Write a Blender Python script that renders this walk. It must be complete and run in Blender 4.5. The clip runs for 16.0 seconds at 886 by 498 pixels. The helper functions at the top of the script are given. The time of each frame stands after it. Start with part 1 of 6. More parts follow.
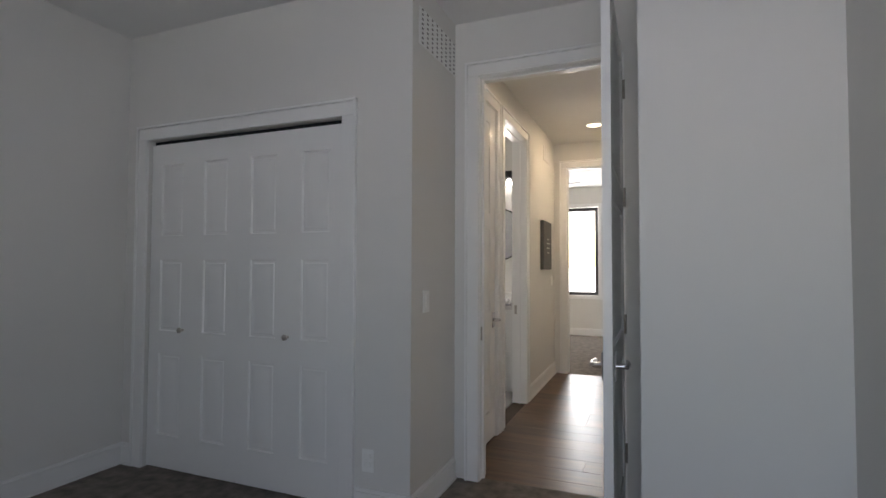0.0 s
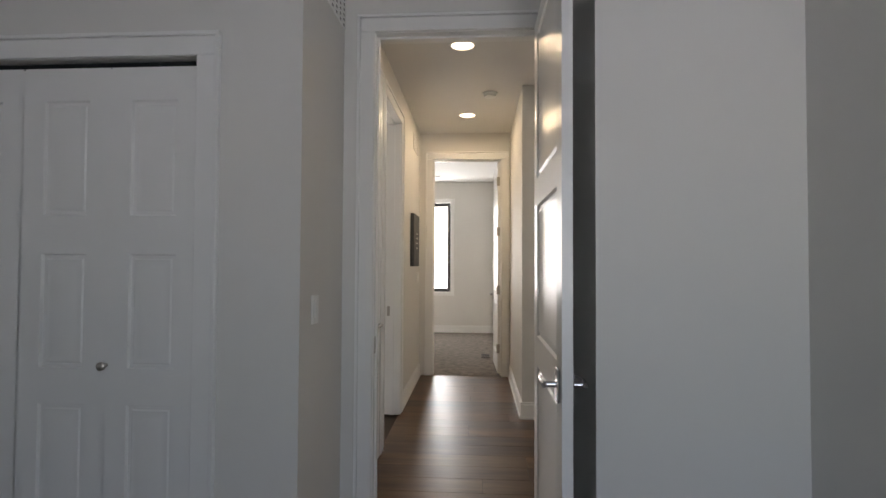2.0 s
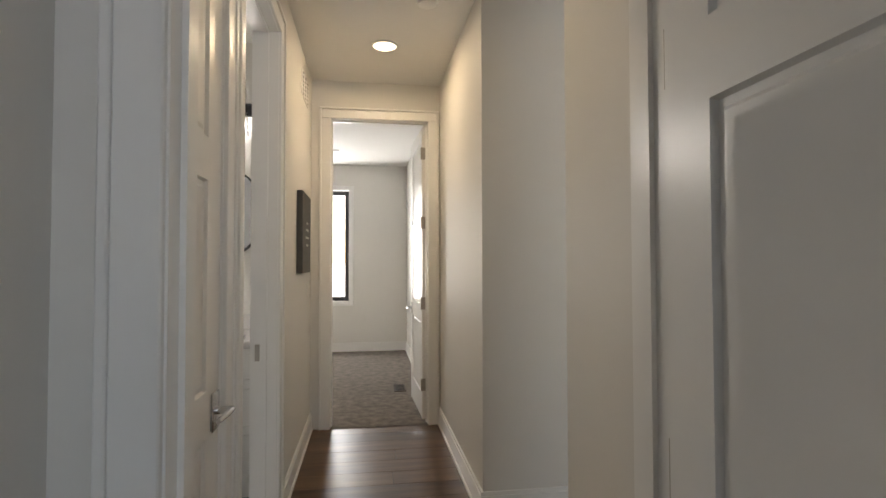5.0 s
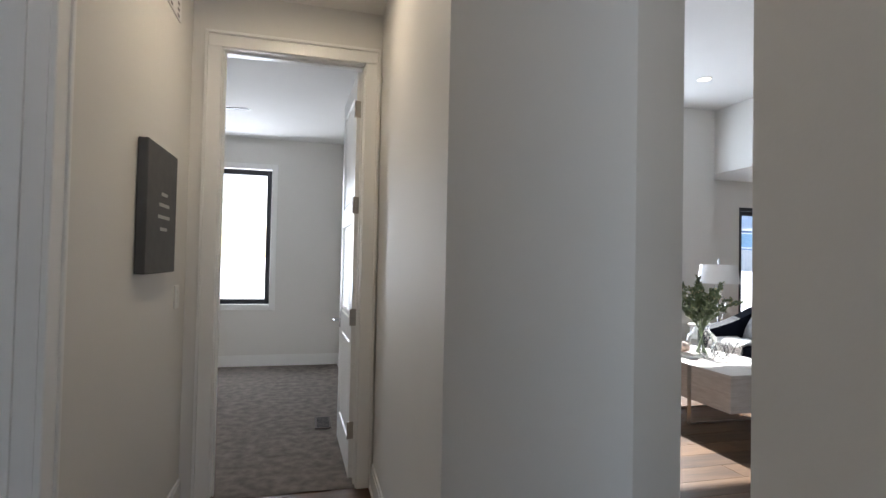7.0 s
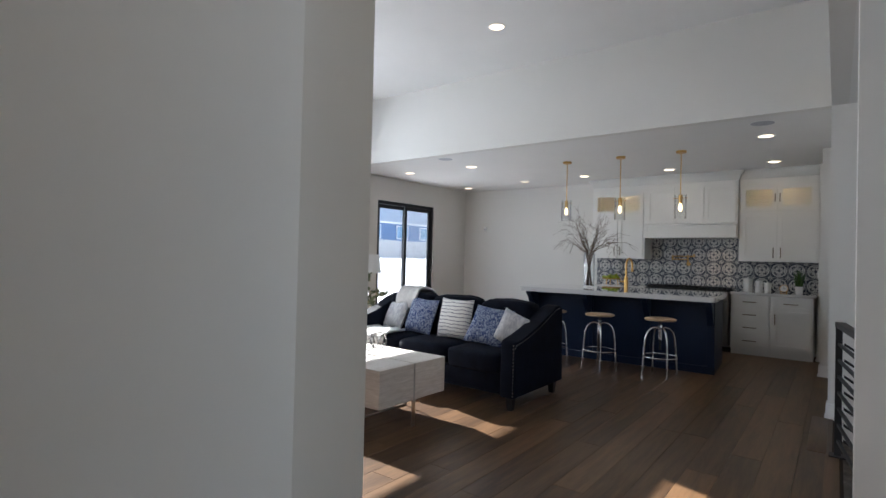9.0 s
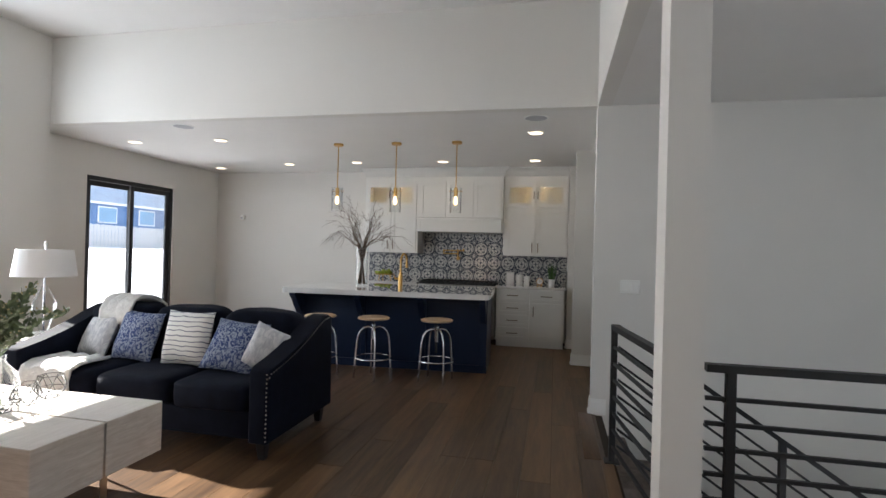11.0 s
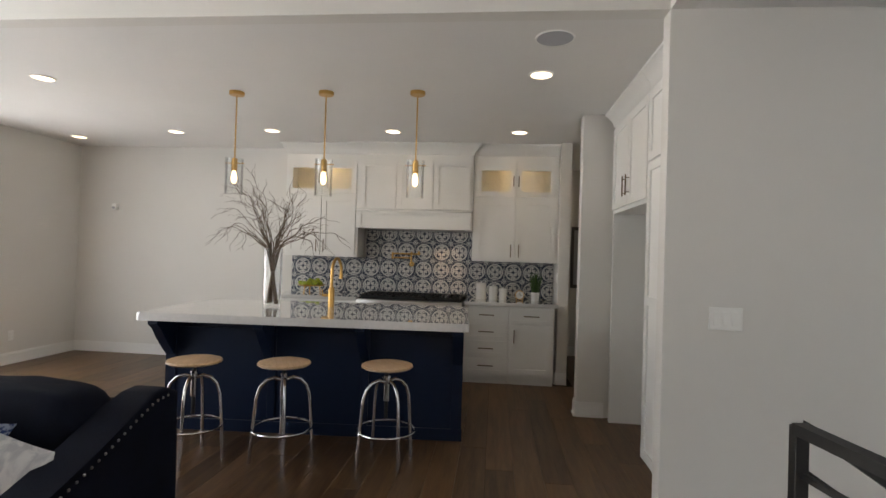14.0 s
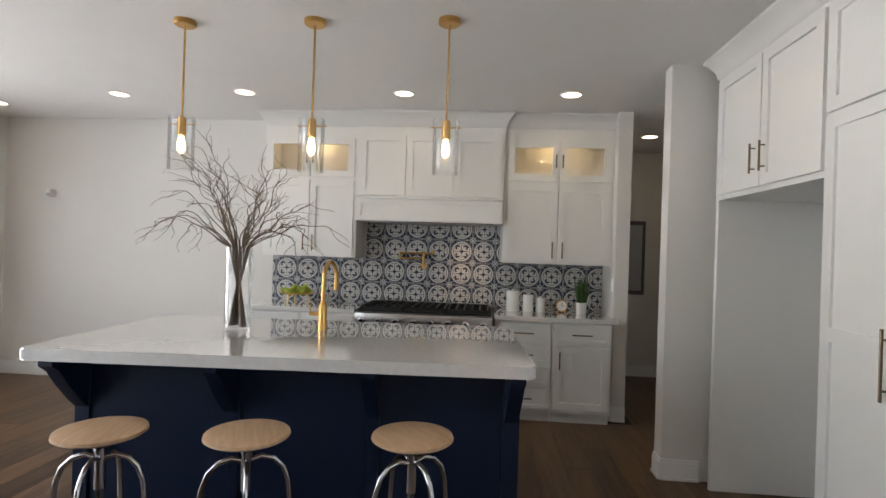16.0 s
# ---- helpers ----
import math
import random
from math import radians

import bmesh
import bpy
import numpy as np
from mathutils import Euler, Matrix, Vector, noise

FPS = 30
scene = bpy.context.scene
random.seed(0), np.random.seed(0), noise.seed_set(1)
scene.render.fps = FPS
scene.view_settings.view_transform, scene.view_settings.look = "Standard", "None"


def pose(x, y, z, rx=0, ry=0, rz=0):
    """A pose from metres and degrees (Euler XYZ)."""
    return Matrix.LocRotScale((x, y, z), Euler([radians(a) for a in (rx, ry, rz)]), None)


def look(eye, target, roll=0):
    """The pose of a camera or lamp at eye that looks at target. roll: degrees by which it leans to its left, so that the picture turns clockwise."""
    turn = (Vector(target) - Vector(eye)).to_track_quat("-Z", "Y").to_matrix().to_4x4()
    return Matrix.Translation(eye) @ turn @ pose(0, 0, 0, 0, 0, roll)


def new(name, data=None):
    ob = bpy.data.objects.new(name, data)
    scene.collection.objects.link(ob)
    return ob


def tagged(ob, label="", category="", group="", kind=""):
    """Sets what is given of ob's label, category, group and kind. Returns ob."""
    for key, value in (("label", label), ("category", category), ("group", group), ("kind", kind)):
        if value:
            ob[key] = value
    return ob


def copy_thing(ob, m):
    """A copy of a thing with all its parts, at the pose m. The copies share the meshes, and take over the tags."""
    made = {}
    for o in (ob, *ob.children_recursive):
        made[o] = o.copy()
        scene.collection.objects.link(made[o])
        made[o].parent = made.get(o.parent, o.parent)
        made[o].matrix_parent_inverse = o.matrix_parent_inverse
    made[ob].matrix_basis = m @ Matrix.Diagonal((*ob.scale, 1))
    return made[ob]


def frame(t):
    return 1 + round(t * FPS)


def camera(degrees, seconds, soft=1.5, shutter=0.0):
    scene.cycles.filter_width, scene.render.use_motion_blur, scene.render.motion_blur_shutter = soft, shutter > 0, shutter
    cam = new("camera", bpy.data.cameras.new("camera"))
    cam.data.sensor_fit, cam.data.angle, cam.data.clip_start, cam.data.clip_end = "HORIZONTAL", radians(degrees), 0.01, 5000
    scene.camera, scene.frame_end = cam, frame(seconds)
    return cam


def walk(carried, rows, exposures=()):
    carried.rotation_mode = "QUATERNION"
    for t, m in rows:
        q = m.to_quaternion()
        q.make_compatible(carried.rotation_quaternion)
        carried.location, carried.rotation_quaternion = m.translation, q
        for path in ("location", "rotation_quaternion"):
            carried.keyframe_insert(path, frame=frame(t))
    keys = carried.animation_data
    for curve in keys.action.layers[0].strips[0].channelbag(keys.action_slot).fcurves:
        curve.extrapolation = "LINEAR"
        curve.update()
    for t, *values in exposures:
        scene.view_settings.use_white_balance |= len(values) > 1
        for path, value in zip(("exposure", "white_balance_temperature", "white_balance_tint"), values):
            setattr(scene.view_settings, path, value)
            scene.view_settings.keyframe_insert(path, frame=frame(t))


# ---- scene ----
cam = camera(81.4, 16.0)
METRES, EYE, TILT, LEAN, TURN = 8.6, 1.36, 0.0, 0.0, 23.0
PATH = [
    (0, (0.63, 0.504, 1.256), (-0.125, 2.354, 1.325), 0.2),
    (0.5, (0.555, 0.561, 1.26), (-0.099, 2.451, 1.322), 0.7),
    (1, (0.441, 0.654, 1.262), (-0.06, 2.589, 1.322), 0.6),
    (1.5, (0.325, 0.749, 1.269), (0.002, 2.722, 1.325), 0.6),
    (2, (0.178, 0.926, 1.265), (0.047, 2.921, 1.319), 0.3),
    (2.5, (0.051, 1.139, 1.291), (0.095, 3.138, 1.336), 0.4),
    (3, (-0.071, 1.404, 1.287), (0.109, 3.396, 1.336), 0.3),
    (3.2, (-0.109, 1.506, 1.277), (0.111, 3.493, 1.334), 0.3),
    (5.3, (-0.023, 2.787, 1.298), (0.291, 4.762, 1.351), 0.0),
    (5.5, (-0.014, 2.9, 1.302), (0.327, 4.87, 1.349), 0.3),
    (6, (0.07, 3.179, 1.308), (0.437, 5.145, 1.352), 0.5),
    (6.5, (0.118, 3.483, 1.304), (0.515, 5.442, 1.35), 0.7),
    (7, (0.171, 3.751, 1.304), (0.669, 5.687, 1.351), 1.2),
    (7.5, (0.222, 3.947, 1.308), (0.987, 5.794, 1.349), 1.0),
    (8, (0.342, 4.104, 1.329), (1.406, 5.797, 1.356), 0.9),
    (8.5, (0.427, 4.205, 1.359), (1.778, 5.679, 1.389), 0.8),
    (9, (0.543, 4.347, 1.337), (2.131, 5.563, 1.363), 1.4),
    (9.5, (0.704, 4.479, 1.34), (2.451, 5.452, 1.366), 1.6),
    (10, (0.923, 4.575, 1.34), (2.775, 5.328, 1.371), 1.6),
    (10.2, (1.014, 4.598, 1.354), (2.896, 5.272, 1.379), 1.5),
    (12.3, (2.245, 4.974, 1.425), (4.227, 5.237, 1.439), 1.8),
    (12.5, (2.391, 4.993, 1.417), (4.374, 5.256, 1.434), 1.7),
    (13, (2.719, 5.12, 1.425), (4.705, 5.351, 1.445), 1.8),
    (13.5, (3.05, 5.201, 1.414), (5.039, 5.412, 1.439), 1.9),
    (14, (3.42, 5.277, 1.419), (5.409, 5.476, 1.444), 1.8),
    (14.5, (3.757, 5.384, 1.418), (5.748, 5.567, 1.445), 1.9),
    (15, (4.07, 5.505, 1.432), (6.062, 5.673, 1.456), 1.9),
    (15.5, (4.387, 5.588, 1.447), (6.38, 5.759, 1.461), 2.0),
    (16, (4.696, 5.696, 1.455), (6.69, 5.86, 1.463), 1.9),
]
EXPOSURES = [(0.0, 3.0, 6750, 12), (3.0, 2.9, 6950, 12), (5.5, 2.97, 6900, 10), (6.5, 2.68, 5850, 10), (7.3, 2.5, 5800, 10), (8.0, 2.35, 5800, 10), (9.0, 2.5, 5900, 10), (10.0, 2.7, 6100, 10), (12.5, 2.62, 6500, 11), (13.0, 2.48, 6650, 11), (14.0, 2.82, 6750, 11), (16.0, 3.06, 6400, 11)]
walk(cam, [(t, look(eye, target, roll)) for t, eye, target, roll in PATH], EXPOSURES)

# ---- light ----
world = bpy.data.worlds.new("world")
scene.world = world
world.use_nodes = True
wn = world.node_tree
sky = wn.nodes.new("ShaderNodeTexSky")
sky.sky_type, sky.sun_disc = "NISHITA", False
SUN_DIR = Vector((-0.57, -1.93, -1.0)).normalized()
sky.sun_elevation, sky.sun_rotation = radians(26.4), math.atan2(0.57, 1.93)
wn.links.new(sky.outputs[0], wn.nodes["Background"].inputs[0])
wn.nodes["Background"].inputs[1].default_value = 0.05

sun = new("sun", bpy.data.lights.new("sun", "SUN"))
sun.data.energy, sun.data.angle, sun.data.color = 5.0, radians(0.5), (1.0, 0.94, 0.85)
sun.matrix_world = look((0, 0, 20), Vector((0, 0, 20)) + SUN_DIR)


def area(name, eye, target, w, h, watts, col):
    ob = new(name, bpy.data.lights.new(name, "AREA"))
    ob.data.shape, ob.data.size, ob.data.size_y, ob.data.energy, ob.data.color = "RECTANGLE", w, h, watts, col
    ob.matrix_world = look(eye, target)
    return ob


DAY = (0.86, 0.93, 1.0)
area("window_light", (4.45, 10.5, 1.35), (4.45, 5, 1.0), 2.0, 1.7, 8, DAY)
area("window_light", (4.45, 10.5, 2.97), (4.45, 5, 2.4), 2.0, 0.5, 4, DAY)
area("window_light", (7.9, 10.95, 1.2), (7.9, 5, 0.9), 1.5, 2.1, 3, DAY)
area("window_light", (-0.68, 10.4, 1.55), (-0.68, 5, 1.2), 0.75, 1.55, 7.5, (0.97, 0.98, 1.0))
area("window_light", (0.72, -0.76, 1.4), (0.72, 3, 1.2), 0.9, 1.2, 2.15, (0.74, 0.82, 1.0))
# fill for stair hall and passage, through an added window out of view
area("window_light", (2.4, 0.62, 1.6), (2.4, 5, 1.2), 1.2, 1.6, 4.5, DAY)

# ---- materials ----


def mat(name, col, rough=0.5, metal=0.0, var=0.06, scale=6.0, bump=0.0, bscale=80.0, spec=0.5, stretch=(1, 1, 1)):
    m = bpy.data.materials.new(name)
    m.use_nodes = True
    nt = m.node_tree
    p = nt.nodes["Principled BSDF"]
    p.inputs["Roughness"].default_value, p.inputs["Metallic"].default_value = rough, metal
    p.inputs["Specular IOR Level"].default_value = spec
    tc = nt.nodes.new("ShaderNodeTexCoord")
    mp = nt.nodes.new("ShaderNodeMapping")
    mp.inputs["Scale"].default_value = stretch
    nt.links.new(tc.outputs["Object"], mp.inputs[0])
    nz = nt.nodes.new("ShaderNodeTexNoise")
    nz.inputs["Scale"].default_value, nz.inputs["Detail"].default_value = scale, 5
    nt.links.new(mp.outputs[0], nz.inputs["Vector"])
    rp = nt.nodes.new("ShaderNodeValToRGB")
    rp.color_ramp.elements[0].position, rp.color_ramp.elements[1].position = 0.3, 0.7
    rp.color_ramp.elements[0].color = (*[c * (1 - var) for c in col], 1)
    rp.color_ramp.elements[1].color = (*[min(1, c * (1 + var)) for c in col], 1)
    nt.links.new(nz.outputs["Fac"], rp.inputs[0])
    nt.links.new(rp.outputs[0], p.inputs["Base Color"])
    if bump:
        n2 = nt.nodes.new("ShaderNodeTexNoise")
        n2.inputs["Scale"].default_value, n2.inputs["Detail"].default_value = bscale, 4
        nt.links.new(mp.outputs[0], n2.inputs["Vector"])
        b = nt.nodes.new("ShaderNodeBump")
        b.inputs["Strength"].default_value, b.inputs["Distance"].default_value = bump, 0.01
        nt.links.new(n2.outputs["Fac"], b.inputs["Height"])
        nt.links.new(b.outputs[0], p.inputs["Normal"])
    return m


def emit(name, col, power):
    m = bpy.data.materials.new(name)
    m.use_nodes = True
    p = m.node_tree.nodes["Principled BSDF"]
    p.inputs["Base Color"].default_value = (*col, 1)
    p.inputs["Emission Color"].default_value, p.inputs["Emission Strength"].default_value = (*col, 1), power
    return m


def glass(name, tint=(1, 1, 1), gloss=0.08, rough=0.0):
    """Thin clear glass: see-through with a glossy coat."""
    m = bpy.data.materials.new(name)
    m.use_nodes = True
    nt = m.node_tree
    out = nt.nodes["Material Output"]
    nt.nodes.remove(nt.nodes["Principled BSDF"])
    tr, gl, mx, fr, ad = (nt.nodes.new("ShaderNode" + k) for k in ("BsdfTransparent", "BsdfGlossy", "MixShader", "LayerWeight", "Math"))
    tr.inputs[0].default_value = (*tint, 1)
    gl.inputs["Roughness"].default_value = rough
    fr.inputs[0].default_value = 0.25
    ad.operation = "MULTIPLY_ADD"
    ad.inputs[1].default_value, ad.inputs[2].default_value = 0.4, gloss * 0.3
    nt.links.new(fr.outputs["Fresnel"], ad.inputs[0])
    nt.links.new(ad.outputs[0], mx.inputs[0])
    nt.links.new(tr.outputs[0], mx.inputs[1])
    nt.links.new(gl.outputs[0], mx.inputs[2])
    nt.links.new(mx.outputs[0], out.inputs[0])
    return m


def wood(name, dark, light, rough=0.4, grain=(1.2, 14, 14), each=0.5, bump=0.08, knots=0.0):
    """Wood with grain along local x; every board shifted and toned by its own random number."""
    m = bpy.data.materials.new(name)
    m.use_nodes = True
    nt = m.node_tree
    p = nt.nodes["Principled BSDF"]
    p.inputs["Roughness"].default_value = rough
    p.inputs["Specular IOR Level"].default_value = 0.35
    N, L = nt.nodes.new, nt.links.new
    tc, info, mp, add, sc = N("ShaderNodeTexCoord"), N("ShaderNodeObjectInfo"), N("ShaderNodeMapping"), N("ShaderNodeVectorMath"), N("ShaderNodeVectorMath")
    sc.operation = "SCALE"
    sc.inputs[0].default_value = (17, 31, 11)
    L(info.outputs["Random"], sc.inputs["Scale"])
    L(tc.outputs["Object"], add.inputs[0])
    L(sc.outputs[0], add.inputs[1])
    mp.inputs["Scale"].default_value = grain
    L(add.outputs[0], mp.inputs[0])
    n1, n2, w = N("ShaderNodeTexNoise"), N("ShaderNodeTexNoise"), N("ShaderNodeMath")
    n1.inputs["Scale"].default_value, n1.inputs["Detail"].default_value, n1.inputs["Distortion"].default_value = 1.6, 7, 0.6
    n2.inputs["Scale"].default_value, n2.inputs["Detail"].default_value = 9.0, 4
    L(mp.outputs[0], n1.inputs["Vector"])
    L(mp.outputs[0], n2.inputs["Vector"])
    w.operation = "MULTIPLY_ADD"
    w.inputs[1].default_value, w.inputs[2].default_value = 0.3, 0.0
    L(n2.outputs["Fac"], w.inputs[0])
    s1 = N("ShaderNodeMath")
    s1.operation = "MULTIPLY_ADD"
    s1.inputs[1].default_value = 0.7
    L(n1.outputs["Fac"], s1.inputs[0])
    L(w.outputs[0], s1.inputs[2])
    tone = N("ShaderNodeMath")
    tone.operation = "MULTIPLY_ADD"
    tone.inputs[1].default_value, tone.inputs[2].default_value = each, -each / 2
    L(info.outputs["Random"], tone.inputs[0])
    s2 = N("ShaderNodeMath")
    L(s1.outputs[0], s2.inputs[0])
    L(tone.outputs[0], s2.inputs[1])
    rp = N("ShaderNodeValToRGB")
    rp.color_ramp.elements[0].position, rp.color_ramp.elements[1].position = 0.25, 0.75
    rp.color_ramp.elements[0].color, rp.color_ramp.elements[1].color = (*dark, 1), (*light, 1)
    L(s2.outputs[0], rp.inputs[0])
    L(rp.outputs[0], p.inputs["Base Color"])
    b = N("ShaderNodeBump")
    b.inputs["Strength"].default_value, b.inputs["Distance"].default_value = bump, 0.01
    L(s1.outputs[0], b.inputs["Height"])
    L(b.outputs[0], p.inputs["Normal"])
    return m


def two_tone(name, a, b, kind, scale, lo=0.45, hi=0.55, rough=0.85, stretch=(1, 1, 1), dist=0.0, bump=0.2):
    """Printed cloth: two colours by a wave, noise or cell pattern."""
    m = bpy.data.materials.new(name)
    m.use_nodes = True
    nt = m.node_tree
    p = nt.nodes["Principled BSDF"]
    p.inputs["Roughness"].default_value = rough
    N, L = nt.nodes.new, nt.links.new
    tc, mp, rp = N("ShaderNodeTexCoord"), N("ShaderNodeMapping"), N("ShaderNodeValToRGB")
    mp.inputs["Scale"].default_value = stretch
    L(tc.outputs["Object"], mp.inputs[0])
    if kind == "wave":
        t = N("ShaderNodeTexWave")
        t.bands_direction = "Z"
        t.inputs["Distortion"].default_value, t.inputs["Detail"].default_value, t.inputs["Detail Scale"].default_value = dist, 1.0, 1.2
        out = t.outputs["Fac"]
    elif kind == "cell":
        t = N("ShaderNodeTexVoronoi")
        t.feature = "DISTANCE_TO_EDGE"
        out = t.outputs["Distance"]
    else:
        t = N("ShaderNodeTexNoise")
        t.inputs["Detail"].default_value, t.inputs["Distortion"].default_value = 3, dist
        out = t.outputs["Fac"]
    t.inputs["Scale"].default_value = scale
    L(mp.outputs[0], t.inputs["Vector"])
    rp.color_ramp.elements[0].position, rp.color_ramp.elements[1].position = lo, hi
    rp.color_ramp.elements[0].color, rp.color_ramp.elements[1].color = (*a, 1), (*b, 1)
    L(out, rp.inputs[0])
    L(rp.outputs[0], p.inputs["Base Color"])
    n2, bp = N("ShaderNodeTexNoise"), N("ShaderNodeBump")
    n2.inputs["Scale"].default_value = 300
    bp.inputs["Strength"].default_value, bp.inputs["Distance"].default_value = bump, 0.004
    L(tc.outputs["Object"], n2.inputs["Vector"])
    L(n2.outputs["Fac"], bp.inputs["Height"])
    L(bp.outputs[0], p.inputs["Normal"])
    return m


def tile_material():
    """Cement-look tile: a pale disc with dark rings and four curls, navy corners with pale tracery."""
    m = bpy.data.materials.new("patterned_tile")
    m.use_nodes = True
    nt = m.node_tree
    p = nt.nodes["Principled BSDF"]
    p.inputs["Roughness"].default_value = 0.28
    N, L = nt.nodes.new, nt.links.new

    def op(kind, a, b=0.0, c=None):
        n = N("ShaderNodeMath")
        n.operation = kind
        for i, v in enumerate((a, b) if c is None else (a, b, c)):
            if isinstance(v, (int, float)):
                n.inputs[i].default_value = v
            else:
                L(v, n.inputs[i])
        return n.outputs[0]

    def length(x, y):
        return op("SQRT", op("ADD", op("MULTIPLY", x, x), op("MULTIPLY", y, y)))

    def band(v, a, b):
        return op("MULTIPLY", op("GREATER_THAN", v, a), op("LESS_THAN", v, b))

    tc, sep = N("ShaderNodeTexCoord"), N("ShaderNodeSeparateXYZ")
    L(tc.outputs["Object"], sep.inputs[0])
    u, v = op("DIVIDE", op("ABSOLUTE", sep.outputs[1]), 0.2225), op("DIVIDE", op("ABSOLUTE", sep.outputs[2]), 0.2225)
    r = length(u, v)
    curl_d = length(op("SUBTRACT", u, 0.165), op("SUBTRACT", v, 0.165))
    s = op("ADD", u, v)
    curl = op("MULTIPLY", band(curl_d, 0.045, 0.118), op("GREATER_THAN", s, 0.29))
    ring = op("MAXIMUM", band(r, 0.355, 0.375), band(r, 0.445, 0.475))
    cross = op("MULTIPLY", op("LESS_THAN", op("MINIMUM", u, v), 0.012), band(r, 0.03, 0.3))
    star = op("LESS_THAN", op("ADD", op("MULTIPLY", u, v), op("MULTIPLY", r, 0.02)), 0.0035)
    star = op("MULTIPLY", star, op("LESS_THAN", r, 0.17))
    dark = op("MAXIMUM", op("MAXIMUM", curl, ring), op("MAXIMUM", cross, star))
    cd = length(op("SUBTRACT", 0.5, u), op("SUBTRACT", 0.5, v))
    diag = op("ABSOLUTE", op("SUBTRACT", u, v))
    trace = op("MAXIMUM", band(cd, 0.10, 0.125), op("MAXIMUM", band(diag, 0.0, 0.014), op("LESS_THAN", cd, 0.045)))
    trace = op("MAXIMUM", trace, band(op("MINIMUM", op("SUBTRACT", 0.5, u), op("SUBTRACT", 0.5, v)), 0.02, 0.034))
    outside = op("GREATER_THAN", r, 0.475)
    fac = op("MAXIMUM", op("MULTIPLY", op("SUBTRACT", 1.0, outside), dark), op("MULTIPLY", outside, op("SUBTRACT", 1.0, trace)))
    nz, mix, nmix = N("ShaderNodeTexNoise"), N("ShaderNodeMix"), N("ShaderNodeMix")
    nz.inputs["Scale"].default_value = 40
    L(tc.outputs["Object"], nz.inputs["Vector"])
    mix.data_type = nmix.data_type = "RGBA"
    mix.inputs["A"].default_value, mix.inputs["B"].default_value = (0.66, 0.65, 0.62, 1), (0.028, 0.040, 0.076, 1)
    L(fac, mix.inputs["Factor"])
    nmix.blend_type = "MULTIPLY"
    nmix.inputs["Factor"].default_value = 0.25
    L(mix.outputs["Result"], nmix.inputs["A"])
    L(nz.outputs["Fac"], nmix.inputs["B"])
    L(nmix.outputs["Result"], p.inputs["Base Color"])
    return m


M_WALL = mat("wall_paint", (0.745, 0.73, 0.695), 0.6, var=0.012, scale=1.5, bump=0.03, bscale=220)
M_CEIL = mat("ceiling_paint", (0.80, 0.79, 0.77), 0.8, var=0.015, scale=2, bump=0.10, bscale=90)
M_TRIM = mat("trim_paint", (0.85, 0.845, 0.825), 0.32, var=0.012, scale=3, bump=0.015, bscale=60)
M_CAB = mat("cabinet_paint", (0.80, 0.795, 0.77), 0.38, var=0.012, scale=3, bump=0.01, bscale=60)
M_FLOOR = wood("plank_oak", (0.040, 0.021, 0.010), (0.155, 0.086, 0.041), 0.36, each=0.30)
M_SUB = mat("subfloor", (0.03, 0.02, 0.012), 0.8)
M_CARPET = mat("carpet", (0.235, 0.205, 0.18), 0.95, var=0.28, scale=14, bump=1.0, bscale=260, spec=0.1)
M_NAVYCLOTH = mat("navy_velvet", (0.0055, 0.0075, 0.016), 0.85, var=0.25, scale=9, bump=0.15, bscale=200, spec=0.12)
M_NAVY = mat("navy_paint", (0.005, 0.012, 0.034), 0.4, var=0.05, scale=4, bump=0.02, spec=0.3)
M_QUARTZ = mat("white_quartz", (0.66, 0.65, 0.635), 0.012, var=0.04, scale=30, spec=0.85)
M_QUARTZ.node_tree.nodes["Principled BSDF"].inputs["Coat Weight"].default_value = 1.0
M_QUARTZ.node_tree.nodes["Principled BSDF"].inputs["Coat Roughness"].default_value = 0.01
M_BRASS = mat("brushed_brass", (0.62, 0.38, 0.13), 0.28, 1.0, var=0.06, scale=20)
M_NICKEL = mat("brushed_nickel", (0.45, 0.42, 0.38), 0.3, 1.0, var=0.05, scale=20)
M_CHROME = mat("chrome", (0.62, 0.62, 0.64), 0.14, 1.0, var=0.04, scale=20)
M_STEEL = mat("stainless_steel", (0.40, 0.38, 0.36), 0.3, 1.0, var=0.06, scale=10, stretch=(1, 1, 20))
M_BLACK = mat("black_frame", (0.012, 0.012, 0.014), 0.4, var=0.1)
M_IRON = mat("black_iron", (0.014, 0.013, 0.013), 0.5, var=0.2, scale=15, bump=0.05)
M_GLASS = glass("clear_glass")
M_VASE = glass("vase_glass", (0.985, 0.99, 0.99), 0.1)
M_FROST = mat("frosted_glass", (0.55, 0.5, 0.4), 0.35, var=0.05)
M_OAKSEAT = wood("pale_beech", (0.42, 0.26, 0.14), (0.62, 0.43, 0.27), 0.4, grain=(3, 30, 30), each=0.2)
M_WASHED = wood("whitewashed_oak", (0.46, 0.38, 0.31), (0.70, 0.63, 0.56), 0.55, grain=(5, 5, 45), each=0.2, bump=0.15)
# paler, greyer tone of the same oak, for top faces
M_TABLETOP = wood("paler_oak", (0.60, 0.56, 0.52), (0.78, 0.75, 0.71), 0.5, grain=(5, 28, 28), each=0.15, bump=0.1)
M_WHITE = mat("white_ceramic", (0.80, 0.80, 0.79), 0.2, var=0.02)
M_PLASTIC = mat("white_plastic", (0.88, 0.88, 0.853), 0.35, var=0.01)
M_SHADE = mat("white_lampshade", (0.82, 0.82, 0.82), 0.8, var=0.02, bump=0.1, bscale=300)
